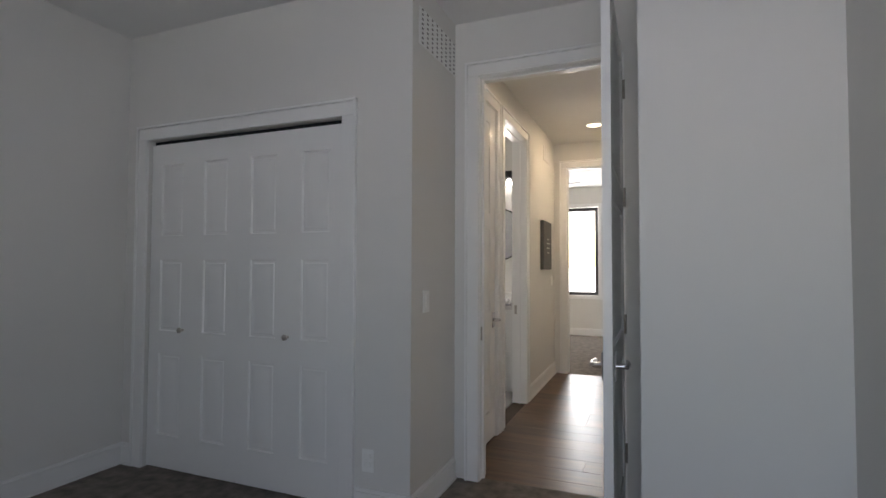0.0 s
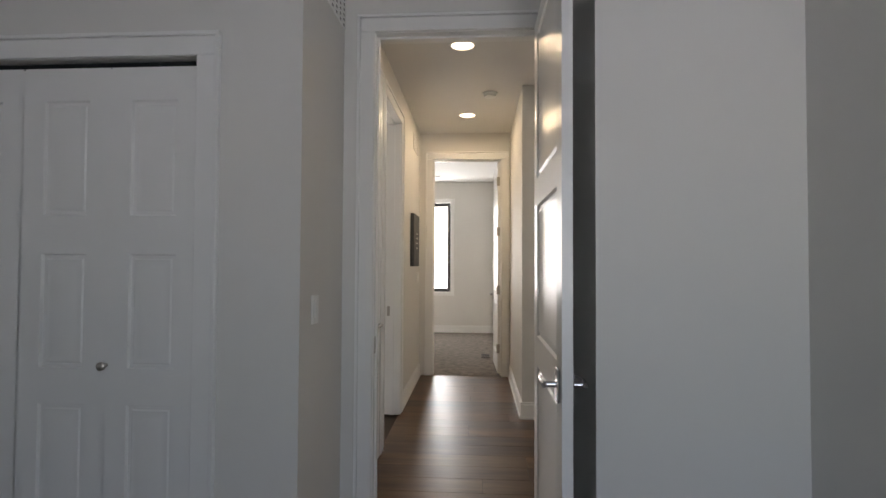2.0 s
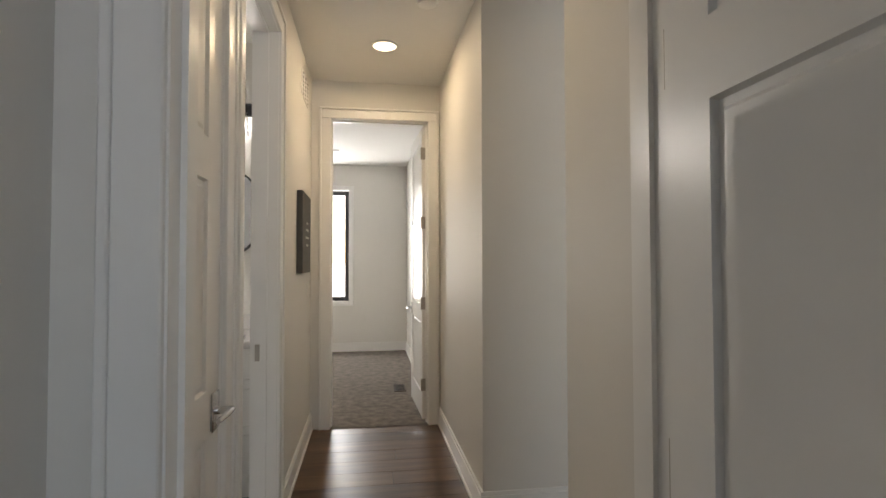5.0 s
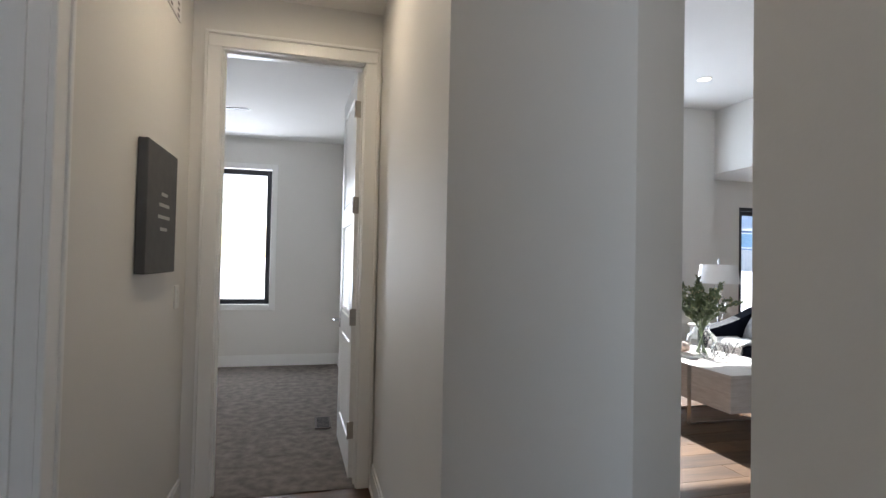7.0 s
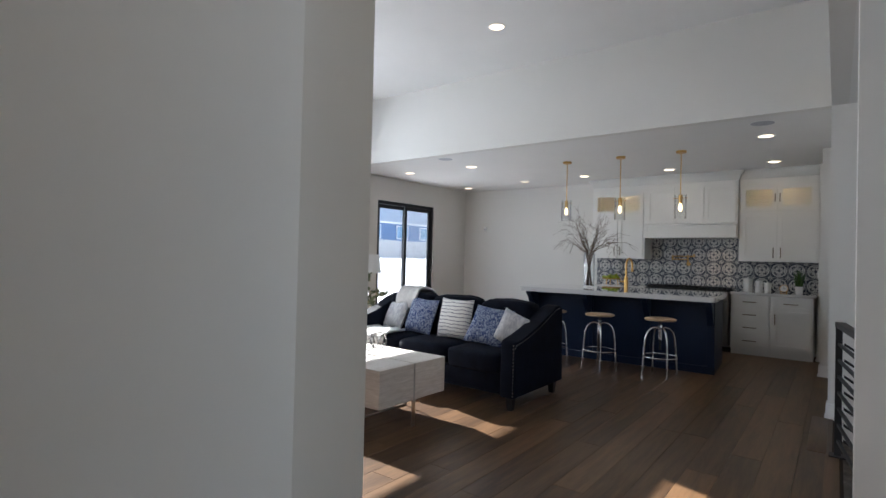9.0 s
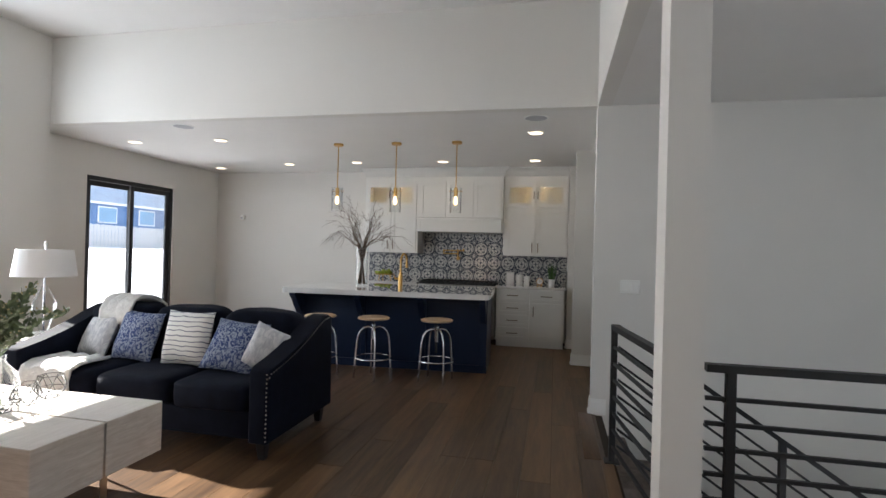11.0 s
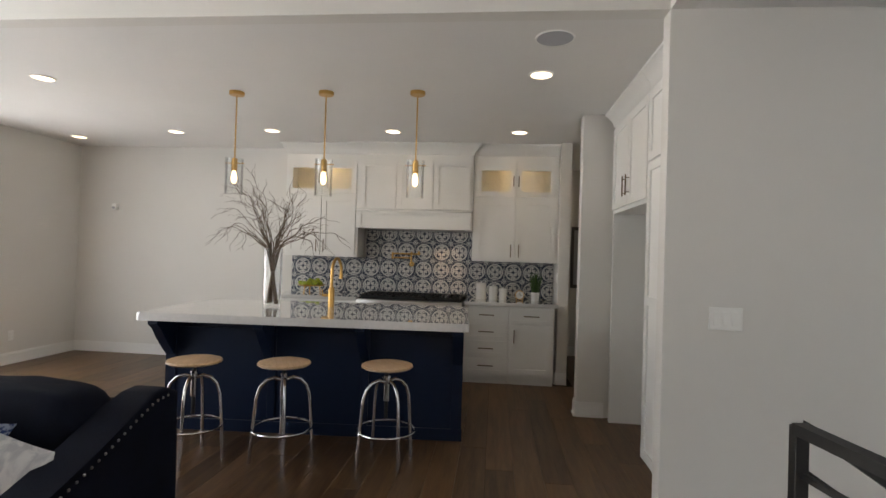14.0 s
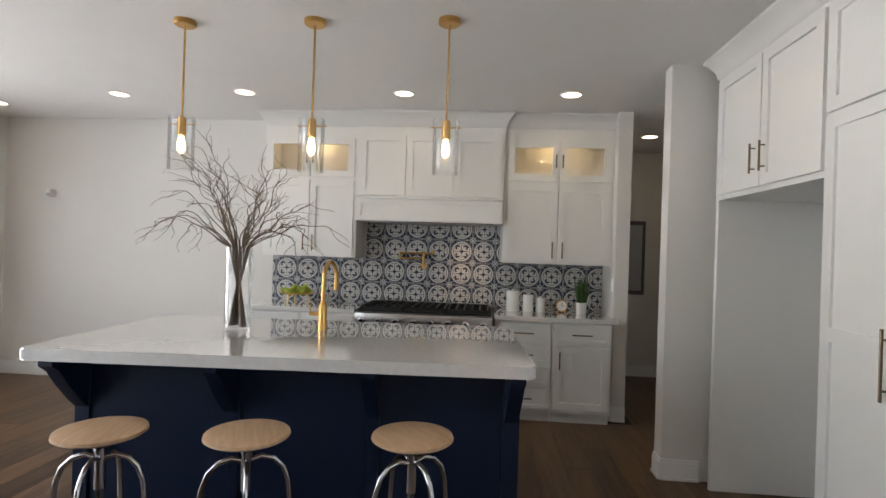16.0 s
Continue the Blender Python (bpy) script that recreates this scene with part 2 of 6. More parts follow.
M_LEAF = mat("leaf", (0.15, 0.19, 0.095), 0.5, var=0.45, scale=25)
M_BUD = mat("pale_bud", (0.55, 0.47, 0.26), 0.6, var=0.3, scale=40)
M_PULL = mat("bronzed_nickel", (0.20, 0.155, 0.11), 0.34, 1.0, var=0.05, scale=20)
M_GRASS = mat("green_blades", (0.05, 0.12, 0.02), 0.45, var=0.35, scale=25)
M_PEAR = mat("green_fruit", (0.30, 0.38, 0.03), 0.35, var=0.15, scale=30)
M_TWIG = mat("twig_bark", (0.12, 0.08, 0.05), 0.75, var=0.4, scale=60)
M_CANVAS = mat("grey_canvas", (0.10, 0.10, 0.10), 0.8, var=0.08, scale=20, bump=0.1)
M_LETTER = mat("pale_lettering", (0.45, 0.45, 0.43), 0.8)
M_DARK = mat("dark_gap", (0.01, 0.01, 0.01), 0.9)
M_SLOT = mat("grille_slot", (0.22, 0.21, 0.2), 0.8)
M_BROWN = mat("brown_metal", (0.06, 0.04, 0.025), 0.5, var=0.1)
M_BLADE = mat("grey_fan_blade", (0.07, 0.07, 0.08), 0.5, var=0.08)
M_STONE = mat("shell_alabaster", (0.68, 0.50, 0.40), 0.45, var=0.15, scale=12)
M_SNOW = mat("snow", (0.86, 0.88, 0.92), 0.7, var=0.03, scale=0.6, bump=0.6, bscale=1.5)
M_FENCE = mat("weathered_picket", (0.60, 0.58, 0.56), 0.8, var=0.2, scale=3, stretch=(6, 6, 0.6))
M_SIDING = mat("blue_siding", (0.13, 0.23, 0.42), 0.7, var=0.05, scale=2)
M_ROOF = mat("snowy_roof", (0.75, 0.77, 0.8), 0.8, var=0.08, scale=1.5)
M_PANE = mat("far_window_pane", (0.25, 0.42, 0.6), 0.15, var=0.1, scale=1)
M_MIRROR = mat("mirror", (0.85, 0.86, 0.853), 0.02, 1.0, var=0.0)
M_SHOWER = mat("grey_shower_tile", (0.42, 0.43, 0.44), 0.25, var=0.05, scale=5)
M_TILE = tile_material()
M_GROUT = mat("grout", (0.35, 0.36, 0.38), 0.8, var=0.05)
M_CAN = emit("can_glow", (1.0, 0.80, 0.56), 0.62)
M_BULB = emit("filament_glow", (1.0, 0.70, 0.30), 0.9)
M_BULBW = emit("vanity_glow", (1.0, 0.97, 0.93), 2.0)
M_SPEAKER = mat("speaker_grille", (0.45, 0.46, 0.49), 0.7, var=0.05, scale=200)
M_PIL_WAVE = two_tone("wave_print", (0.14, 0.15, 0.20), (0.78, 0.77, 0.75), "wave", 8.5, 0.03, 0.14, dist=3.0)
M_PIL_NAVY = two_tone("damask_print", (0.02, 0.045, 0.16), (0.30, 0.34, 0.44), "noise", 17, 0.47, 0.53, dist=4.5)
M_PIL_GREY = two_tone("chevron_print", (0.46, 0.47, 0.51), (0.66, 0.66, 0.67), "noise", 16, 0.40, 0.60, dist=1.2, stretch=(1, 1.6, 0.8))
M_KNIT = mat("white_knit", (0.78, 0.77, 0.75), 0.9, var=0.08, scale=30, bump=0.8, bscale=70)

# ---- mesh helpers ----


def bx(bm, x0, x1, y0, y1, z0, z1, bev=0.0, seg=1):
    vs = [bm.verts.new((x, y, z)) for x in (x0, x1) for y in (y0, y1) for z in (z0, z1)]
    fs = [bm.faces.new([vs[i] for i in q]) for q in ((0, 1, 3, 2), (4, 6, 7, 5), (0, 4, 5, 1), (2, 3, 7, 6), (0, 2, 6, 4), (1, 5, 7, 3))]
    if bev:
        es = list({e for f in fs for e in f.edges})
        bmesh.ops.bevel(bm, geom=es, offset=bev, segments=seg, affect="EDGES", profile=0.5)


def lathe(bm, prof, cx=0, cy=0, n=24, close=True):
    rings = [[bm.verts.new((cx + r * math.cos(2 * math.pi * i / n), cy + r * math.sin(2 * math.pi * i / n), z)) for i in range(n)] for r, z in prof]
    for a, b in zip(rings, rings[1:]):
        for i in range(n):
            bm.faces.new((a[i], a[(i + 1) % n], b[(i + 1) % n], b[i]))
    if close:
        bm.faces.new(list(reversed(rings[0])))
        bm.faces.new(rings[-1])


def tube(bm, pts, rad, n=8, cap=True):
    pts = [Vector(p) for p in pts]
    rad = rad if isinstance(rad, (list, tuple)) else [rad] * len(pts)
    rings, side = [], None
    for i, p in enumerate(pts):
        d = (pts[min(i + 1, len(pts) - 1)] - pts[max(i - 1, 0)]).normalized()
        if side is None:
            side = d.orthogonal().normalized()
        side = (side - d * side.dot(d)).normalized()
        up = d.cross(side)
        rings.append([bm.verts.new(p + rad[i] * (math.cos(2 * math.pi * k / n) * side + math.sin(2 * math.pi * k / n) * up)) for k in range(n)])
    for a, b in zip(rings, rings[1:]):
        for i in range(n):
            bm.faces.new((a[i], a[(i + 1) % n], b[(i + 1) % n], b[i]))
    if cap:
        bm.faces.new(list(reversed(rings[0])))
        bm.faces.new(rings[-1])


def prism(bm, poly, z0, z1):
    lo, hi = [bm.verts.new((x, y, z0)) for x, y in poly], [bm.verts.new((x, y, z1)) for x, y in poly]
    n = len(poly)
    for i in range(n):
        bm.faces.new((lo[i], lo[(i + 1) % n], hi[(i + 1) % n], hi[i]))
    bm.faces.new(list(reversed(lo)))
    bm.faces.new(hi)


def soft(bm, c, s, e=4.0, n=14, sag=0.0):
    """A stuffed block: a superellipsoid of half sizes s about c."""
    def sp(v, k):
        return math.copysign(abs(v) ** k, v)
    k = 2.0 / e
    rows = []
    for j in range(n + 1):
        a = -math.pi / 2 + math.pi * j / n
        row = []
        for i in range(2 * n):
            b = 2 * math.pi * i / (2 * n)
            x, y, z = sp(math.cos(a), k) * sp(math.cos(b), k), sp(math.cos(a), k) * sp(math.sin(b), k), sp(math.sin(a), k)
            w = noise.noise(Vector((x * 2 + c[0], y * 2 + c[1], z * 2 + c[2])))
            row.append(bm.verts.new((c[0] + s[0] * x, c[1] + s[1] * y, c[2] + s[2] * z + sag * w)))
        rows.append(row)
    for r0, r1 in zip(rows, rows[1:]):
        for i in range(2 * n):
            bm.faces.new((r0[i], r0[(i + 1) % (2 * n)], r1[(i + 1) % (2 * n)], r1[i]))
    bmesh.ops.remove_doubles(bm, verts=bm.verts, dist=1e-5)


def finish(bm, name, material, smooth=True):
    bmesh.ops.recalc_face_normals(bm, faces=bm.faces)
    me = bpy.data.meshes.new(name)
    bm.to_mesh(me)
    bm.free()
    me.materials.append(material)
    if smooth:
        me.shade_smooth()
        me.set_sharp_from_angle(angle=radians(38))
    return me


def part(name, bm, material, parent, label="", kind=""):
    ob = new(name, finish(bm, name, material))
    ob.parent = parent
    return tagged(ob, label, kind=kind)


def thing(name, m, label, category, group="", kind=""):
    ob = new(name)
    ob.empty_display_size = 0.05
    ob.matrix_world = m
    return tagged(ob, label, category, group, kind)


def single(name, bm, material, label, category, m=None, group="", kind=""):
    ob = new(name, finish(bm, name, material))
    if m is not None:
        ob.matrix_world = m
    return tagged(ob, label, category, group, kind)


def B(*a, bev=0.0, seg=1):
    bm = bmesh.new()
    bx(bm, *a, bev=bev, seg=seg)
    return bm


def wall(name, boxes, label, material=None):
    bm = bmesh.new()
    for b in boxes:
        bx(bm, *b)
    return single(name, bm, material or M_WALL, label, "wall", kind="structure")


# ---- structure ----
H, HL = 2.74, 3.72
wall("wall_closet", [(-2.52, -2.33, 2.81, 2.93, 0, H), (-0.885, -0.48, 2.81, 2.93, 0, H), (-2.33, -0.885, 2.81, 2.93, 2.05, H)], "white painted wall round the closet opening")
wall("wall_closet_back", [(-2.52, -0.60, 3.45, 3.55, 0, H)], "white painted wall behind the closet")
wall("wall_entry_return", [(-0.60, -0.48, 2.93, 3.415, 0, H)], "white painted wall beside the bedroom door")
wall("wall_bedroom_door", [(-0.60, -0.326, 3.415, 3.535, 0, H), (-0.326, 0.478, 3.415, 3.535, 2.40, H), (0.478, 0.72, 3.415, 3.535, 0, H)], "white painted wall with the bedroom doorway")
wall("wall_bedroom_block", [(0.58, 1.27, 2.70, 3.415, 0, H)], "white painted wall beside the open bedroom door")
wall("wall_bedroom_west", [(-2.64, -2.52, -0.7, 3.415, 0, H)], "white painted bedroom wall")
wall("wall_bedroom_east", [(1.27, 1.39, -0.7, 3.535, 0, H)], "white painted bedroom wall")
wall("wall_bedroom_south", [(-2.64, 0.2, -0.82, -0.7, 0, H), (1.24, 1.39, -0.82, -0.7, 0, H), (0.2, 1.24, -0.82, -0.7, 0, 0.75), (0.2, 1.24, -0.82, -0.7, 2.05, H)], "white painted bedroom wall with a window")
wall("wall_hall_west", [(-0.59, -0.47, 3.535, 3.79, 0, H), (-0.59, -0.47, 4.25, 4.46, 0, H), (-0.59, -0.47, 5.22, 6.745, 0, H), (-0.59, -0.47, 3.79, 4.25, 2.44, H), (-0.59, -0.47, 4.46, 5.22, 2.44, H)], "white painted hall wall with two doorways")
wall("wall_hall_east", [(0.59, 0.72, 3.535, 4.164, 0, H)], "short white painted wall at the passage")
wall("wall_passage", [(0.55, 1.175, 5.19, 10.3, 0, H + 0.02), (1.175, 1.265, 5.25, 10.4, 0, HL)], "white painted wall between hall and living room")
bm = bmesh.new()
prism(bm, [(1.175, 5.19), (1.222, 5.155), (1.268, 5.088), (1.268, 5.25), (1.175, 5.25)], 0, HL)
single("wall_passage_end", bm, M_WALL, "white painted wall end at the passage", "wall", kind="structure")
wall("wall_hall_north", [(-3.2, -0.32, 6.745, 6.86, 0, H), (0.454, 0.55, 6.745, 6.86, 0, H), (-0.32, 0.454, 6.745, 6.86, 2.44, H)], "white painted wall with the far bedroom doorway")
wall("wall_far_bedroom_north", [(-3.2, -1.07, 10.3, 10.42, 0, H), (-0.30, 0.55, 10.3, 10.42, 0, H), (-1.07, -0.30, 10.3, 10.42, 0, 0.74), (-1.07, -0.30, 10.3, 10.42, 2.36, H)], "white painted bedroom wall with a window")
wall("wall_far_bedroom_west", [(-3.32, -3.2, 6.745, 10.42, 0, H)], "white painted bedroom wall")
wall("wall_living_north", [(1.175, 3.42, 10.4, 10.55, 0, HL), (5.54, 6.19, 10.4, 10.55, 0, HL), (3.42, 5.54, 10.4, 10.55, 0, 0.44), (3.42, 5.54, 10.4, 10.55, 2.22, 2.71), (3.42, 5.54, 10.4, 10.55, 3.21, HL)], "tall white painted living room wall with windows")
wall("wall_kitchen_north", [(6.07, 6.19, 10.55, 10.97, 0, H), (6.07, 7.10, 10.85, 10.97, 0, H), (8.70, 9.94, 10.85, 10.97, 0, H), (7.10, 8.70, 10.85, 10.97, 2.31, H)], "white painted wall with the sliding door opening")
wall("wall_kitchen_east", [(9.82, 9.94, 4.42, 10.85, 0, H)], "white painted kitchen wall")
wall("wall_kitchen_end", [(9.36, 9.82, 4.43, 4.55, 0, H)], "white painted wall end beside the cabinets")
wall("wall_pier", [(8.21, 8.34, 3.5, 4.50, 0, H)], "white painted wall pier beside the refrigerator space")
wall("wall_stair_east", [(6.19, 6.30, 0.5, 4.40, -2.7, H)], "white painted wall beside the stairs")
wall("wall_alcove_back", [(6.30, 8.34, 3.38, 3.50, 0, H)], "white painted wall behind the refrigerator space")
wall("wall_back_hall", [(8.34, 11.3, 3.3, 3.42, 0, H), (11.2, 11.3, 3.42, 4.43, 0, H), (9.94, 11.2, 4.43, 4.55, 0, H)], "white painted walls of the back hall")
wall("wall_south", [(1.39, 1.8, 0.5, 0.62, -2.7, H), (3.0, 6.30, 0.5, 0.62, -2.7, H), (1.8, 3.0, 0.5, 0.62, 2.4, H), (1.8, 3.0, 0.5, 0.62, -2.7, 0.8)], "white painted wall closing the stair hall")
wall("wall_stairwell", [(3.82, 3.94, 0.62, 4.2, -2.7, -0.3), (3.94, 6.19, 4.3, 4.42, -2.7, -0.3)], "white painted stairwell wall")
wall("wall_bathroom", [(-2.6, -0.59, 6.10, 6.22, 0, H), (-2.7, -2.6, 3.67, 6.22, 0, H), (-2.6, -0.59, 3.67, 3.75, 0, H), (-0.60, -0.59, 3.535, 3.67, 0, H)], "white painted bathroom walls")
# upper walls round the tall living room
wall("wall_beam", [(6.19, 6.30, 4.40, 10.4, H, HL), (1.27, 6.19, 4.28, 4.40, H, HL), (1.16, 1.27, 4.40, 5.25, H, HL)], "white drywall drop above the kitchen opening")


def slab(name, boxes, material, label, category="ceiling"):
    bm = bmesh.new()
    for b in boxes:
        bx(bm, *b)
    return single(name, bm, material, label, category, kind="structure")


slab("ceiling_low", [(-3.3, 1.16, -0.82, 10.5, H, H + 0.08), (1.16, 1.39, -0.82, 0.5, H, H + 0.08), (1.16, 6.3, 0.5, 4.28, H, H + 0.08), (6.30, 11.3, 3.3, 10.97, H, H + 0.08), (6.19, 6.30, 10.4, 10.97, H, H + 0.08), (6.07, 6.19, 10.55, 10.97, H, H + 0.08)], M_CEIL, "white lightly textured flat ceiling")
slab("ceiling_tall", [(1.16, 6.30, 4.28, 10.55, HL, HL + 0.08)], M_CEIL, "high white living room ceiling")
slab("floor_base", [(-0.6, 1.3, 3.465, 6.80, -0.12, -0.014), (1.3, 3.86, 0.5, 10.5, -0.12, -0.014), (3.86, 6.2, 4.30, 10.5, -0.12, -0.014), (6.2, 11.3, 3.3, 10.97, -0.12, -0.014)], M_SUB, "dark joints under the oak boards", "floor")
bm = bmesh.new()
bmesh.ops.create_grid(bm, x_segments=60, y_segments=80, size=0.5)
for v in bm.verts:
    v.co.x, v.co.y = -0.625 + v.co.x * 3.79, 1.3825 + v.co.y * 4.165
    v.co.z = 0.004 + 0.003 * noise.noise(v.co * 9)
single("carpet_bedroom", bm, M_CARPET, "grey-brown mottled wall-to-wall carpet", "carpet", kind="structure")
bm = bmesh.new()
bmesh.ops.create_grid(bm, x_segments=60, y_segments=60, size=0.5)
for v in bm.verts:
    v.co.x, v.co.y = -1.325 + v.co.x * 3.75, 8.52 + v.co.y * 3.56
    v.co.z = 0.004 + 0.003 * noise.noise(v.co * 9)
single("carpet_far_bedroom", bm, M_CARPET, "grey-brown mottled wall-to-wall carpet", "carpet", kind="structure")
slab("floor_slab", [(-2.64, 1.39, -0.82, 3.465, -0.12, -0.01), (-3.3, 0.55, 6.80, 10.42, -0.12, -0.01), (-2.7, -0.6, 3.6, 6.2, -0.12, 0.0)], M_SHOWER, "floor slab under the carpets", "floor")
slab("floor_lower", [(3.8, 6.3, 0.5, 4.4, -2.8, -2.7)], M_CARPET, "carpeted lower floor at the foot of the stairs", "floor")

# ---- baseboards and casings ----


def base(x0, y0, x1, y1, nx, ny, h=0.135):
    """A baseboard along a wall from one point to the other; (nx, ny) points into the room."""
    bm = bmesh.new()
    for t, z0, z1 in ((0.014, 0.0, h - 0.02), (0.009, h - 0.02, h), (0.022, 0.0, 0.018)):
        xs, ys = sorted((x0, x1, x0 + nx * t, x1 + nx * t)), sorted((y0, y1, y0 + ny * t, y1 + ny * t))
        bx(bm, xs[0], xs[-1], ys[0], ys[-1], z0 + 0.001, z1)
    single("baseboard", bm, M_TRIM, "white painted stepped baseboard", "baseboard", kind="structure")


for a in ((-2.52, -0.7, -2.52, 2.81, 1, 0), (-2.52, 2.81, -2.43, 2.81, 0, -1), (-0.79, 2.81, -0.48, 2.81, 0, -1), (-0.48, 2.80, -0.48, 3.395, 1, 0),
          (0.58, 2.70, 1.27, 2.70, 0, -1), (1.27, -0.7, 1.27, 2.69, -1, 0), (-0.47, 5.32, -0.47, 6.73, 1, 0), (0.55, 5.19, 0.55, 6.73, -1, 0), (0.536, 5.19, 1.175, 5.19, 0, -1),
          (0.59, 3.535, 0.59, 4.164, -1, 0), (-3.2, 10.3, 0.54, 10.3, 0, -1), (0.55, 6.86, 0.55, 10.29, -1, 0),
          (1.30, 10.4, 6.19, 10.4, 0, -1), (6.19, 10.85, 7.04, 10.85, 0, -1), (8.76, 10.85, 9.81, 10.85, 0, -1), (9.82, 7.84, 9.82, 10.84, -1, 0),
          (9.36, 4.43, 9.36, 4.55, -1, 0), (9.36, 4.55, 9.5, 4.55, 0, 1), (8.21, 4.26, 8.21, 4.50, -1, 0), (8.197, 4.50, 8.34, 4.50, 0, 1), (6.17, 4.40, 6.30, 4.40, 0, 1), (6.19, 4.27, 6.19, 4.41, -1, 0),
          (7.12, 3.50, 8.0, 3.50, 0, 1), (11.2, 3.42, 11.2, 4.42, -1, 0), (9.4, 3.42, 11.19, 3.42, 0, 1)):
    base(*a)


def casing(name, axis, plane, side, a0, a1, top, w=0.085, t=0.018, left=True, right=True):
    """Flat door casing with a back band: axis of the wall line, wall plane, side it faces, opening and head height."""
    ob = thing(name, Matrix(), "white painted door casing", "casing", kind="structure")
    def strip(u0, u1, z0, z1, deep):
        d0, d1 = sorted((plane, plane + side * deep))
        return (u0, u1, d0, d1, z0, z1) if axis == "x" else (d0, d1, u0, u1, z0, z1)
    for on, u0, u1, band in ((left, a0 - w, a0, (a0 - w, a0 - w + 0.016)), (right, a1, a1 + w, (a1 + w - 0.016, a1 + w))):
        if on:
            bm = bmesh.new()
            bx(bm, *strip(max(u0, a0 - w + 0.015), min(u1, a1 + w - 0.015), 0, top, t), bev=0.003)
            bx(bm, *strip(*band, 0, top + w, t + 0.008), bev=0.003)
            part("jamb_casing", bm, M_TRIM, ob)
    bm = bmesh.new()
    bx(bm, *strip(a0 - (w - 0.017 if left else 0), a1 + (w - 0.017 if right else 0), top, top + w - 0.017, t), bev=0.003)
    bx(bm, *strip(a0 - w * left, a1 + w * right, top + w - 0.016, top + w, t + 0.010), bev=0.003)
    part("head_casing", bm, M_TRIM, ob)
    return ob


def jamb(name, axis, p0, p1, a0, a1, top):
    """Door lining with a stop, through the wall between planes p0 and p1."""
    bm = bmesh.new()
    q = lambda u0, u1, d0, d1, z0, z1: bx(bm, *((u0, u1, d0, d1, z0, z1) if axis == "x" else (d0, d1, u0, u1, z0, z1)))
    for u0, u1 in ((a0, a0 + 0.020), (a1 - 0.020, a1)):
        q(u0, u1, p0 - 0.003, p1 + 0.003, 0, top)
    q(a0 + 0.020, a1 - 0.020, p0 - 0.003, p1 + 0.003, top - 0.020, top)
    mid = (p0 + p1) / 2
    for u0, u1 in ((a0 + 0.020, a0 + 0.030), (a1 - 0.030, a1 - 0.020)):
        q(u0, u1, mid - 0.016, mid + 0.016, 0, top - 0.020)
    q(a0 + 0.030, a1 - 0.030, mid - 0.016, mid + 0.016, top - 0.030, top - 0.020)
    single(name, bm, M_TRIM, "white painted door lining with a stop", "door frame", kind="structure")


casing("casing_bedroom_door", "x", 3.415, -1, -0.326, 0.478, 2.40, right=False)
jamb("lining_bedroom_door", "x", 3.415, 3.535, -0.342, 0.494, 2.416)
casing("casing_bedroom_door_hall", "x", 3.535, 1, -0.326, 0.478, 2.40, w=0.08)
casing("casing_linen_door", "y", -0.47, 1, 3.79, 4.25, 2.44, left=False)
jamb("lining_linen_door", "y", -0.59, -0.47, 3.774, 4.266, 2.456)
casing("casing_bath_door", "y", -0.47, 1, 4.46, 5.22, 2.44)
jamb("lining_bath_door", "y", -0.59, -0.47, 4.444, 5.236, 2.456)
casing("casing_far_door", "x", 6.745, -1, -0.32, 0.454, 2.44)
jamb("lining_far_door", "x", 6.745, 6.86, -0.336, 0.470, 2.456)
casing("casing_closet", "x", 2.81, -1, -2.33, -0.885, 2.05, w=0.09)

# ---- doors ----


def lever(parent, x, z, out, flip=1):
    """Lever handle on a square plate at (x, z) on the door face; out is -1 or 1, flip the way the lever points."""
    bm = bmesh.new()
    bx(bm, x - 0.032, x + 0.032, *sorted((out * 0.0185, out * 0.027)), z - 0.055, z + 0.055, bev=0.003)
    plate = part("handle_plate", bm, M_CHROME, parent)
    bm = bmesh.new()
    tube(bm, [(x, out * 0.02, z), (x, out * 0.07, z)], 0.011, 12)
    tube(bm, [(x - 0.012 * flip, out * 0.066, z), (x + 0.05 * flip, out * 0.07, z + 0.003), (x + 0.115 * flip, out * 0.063, z + 0.001)], [0.0095, 0.009, 0.007], 10)
    part("lever", bm, M_CHROME, plate, "polished chrome lever")


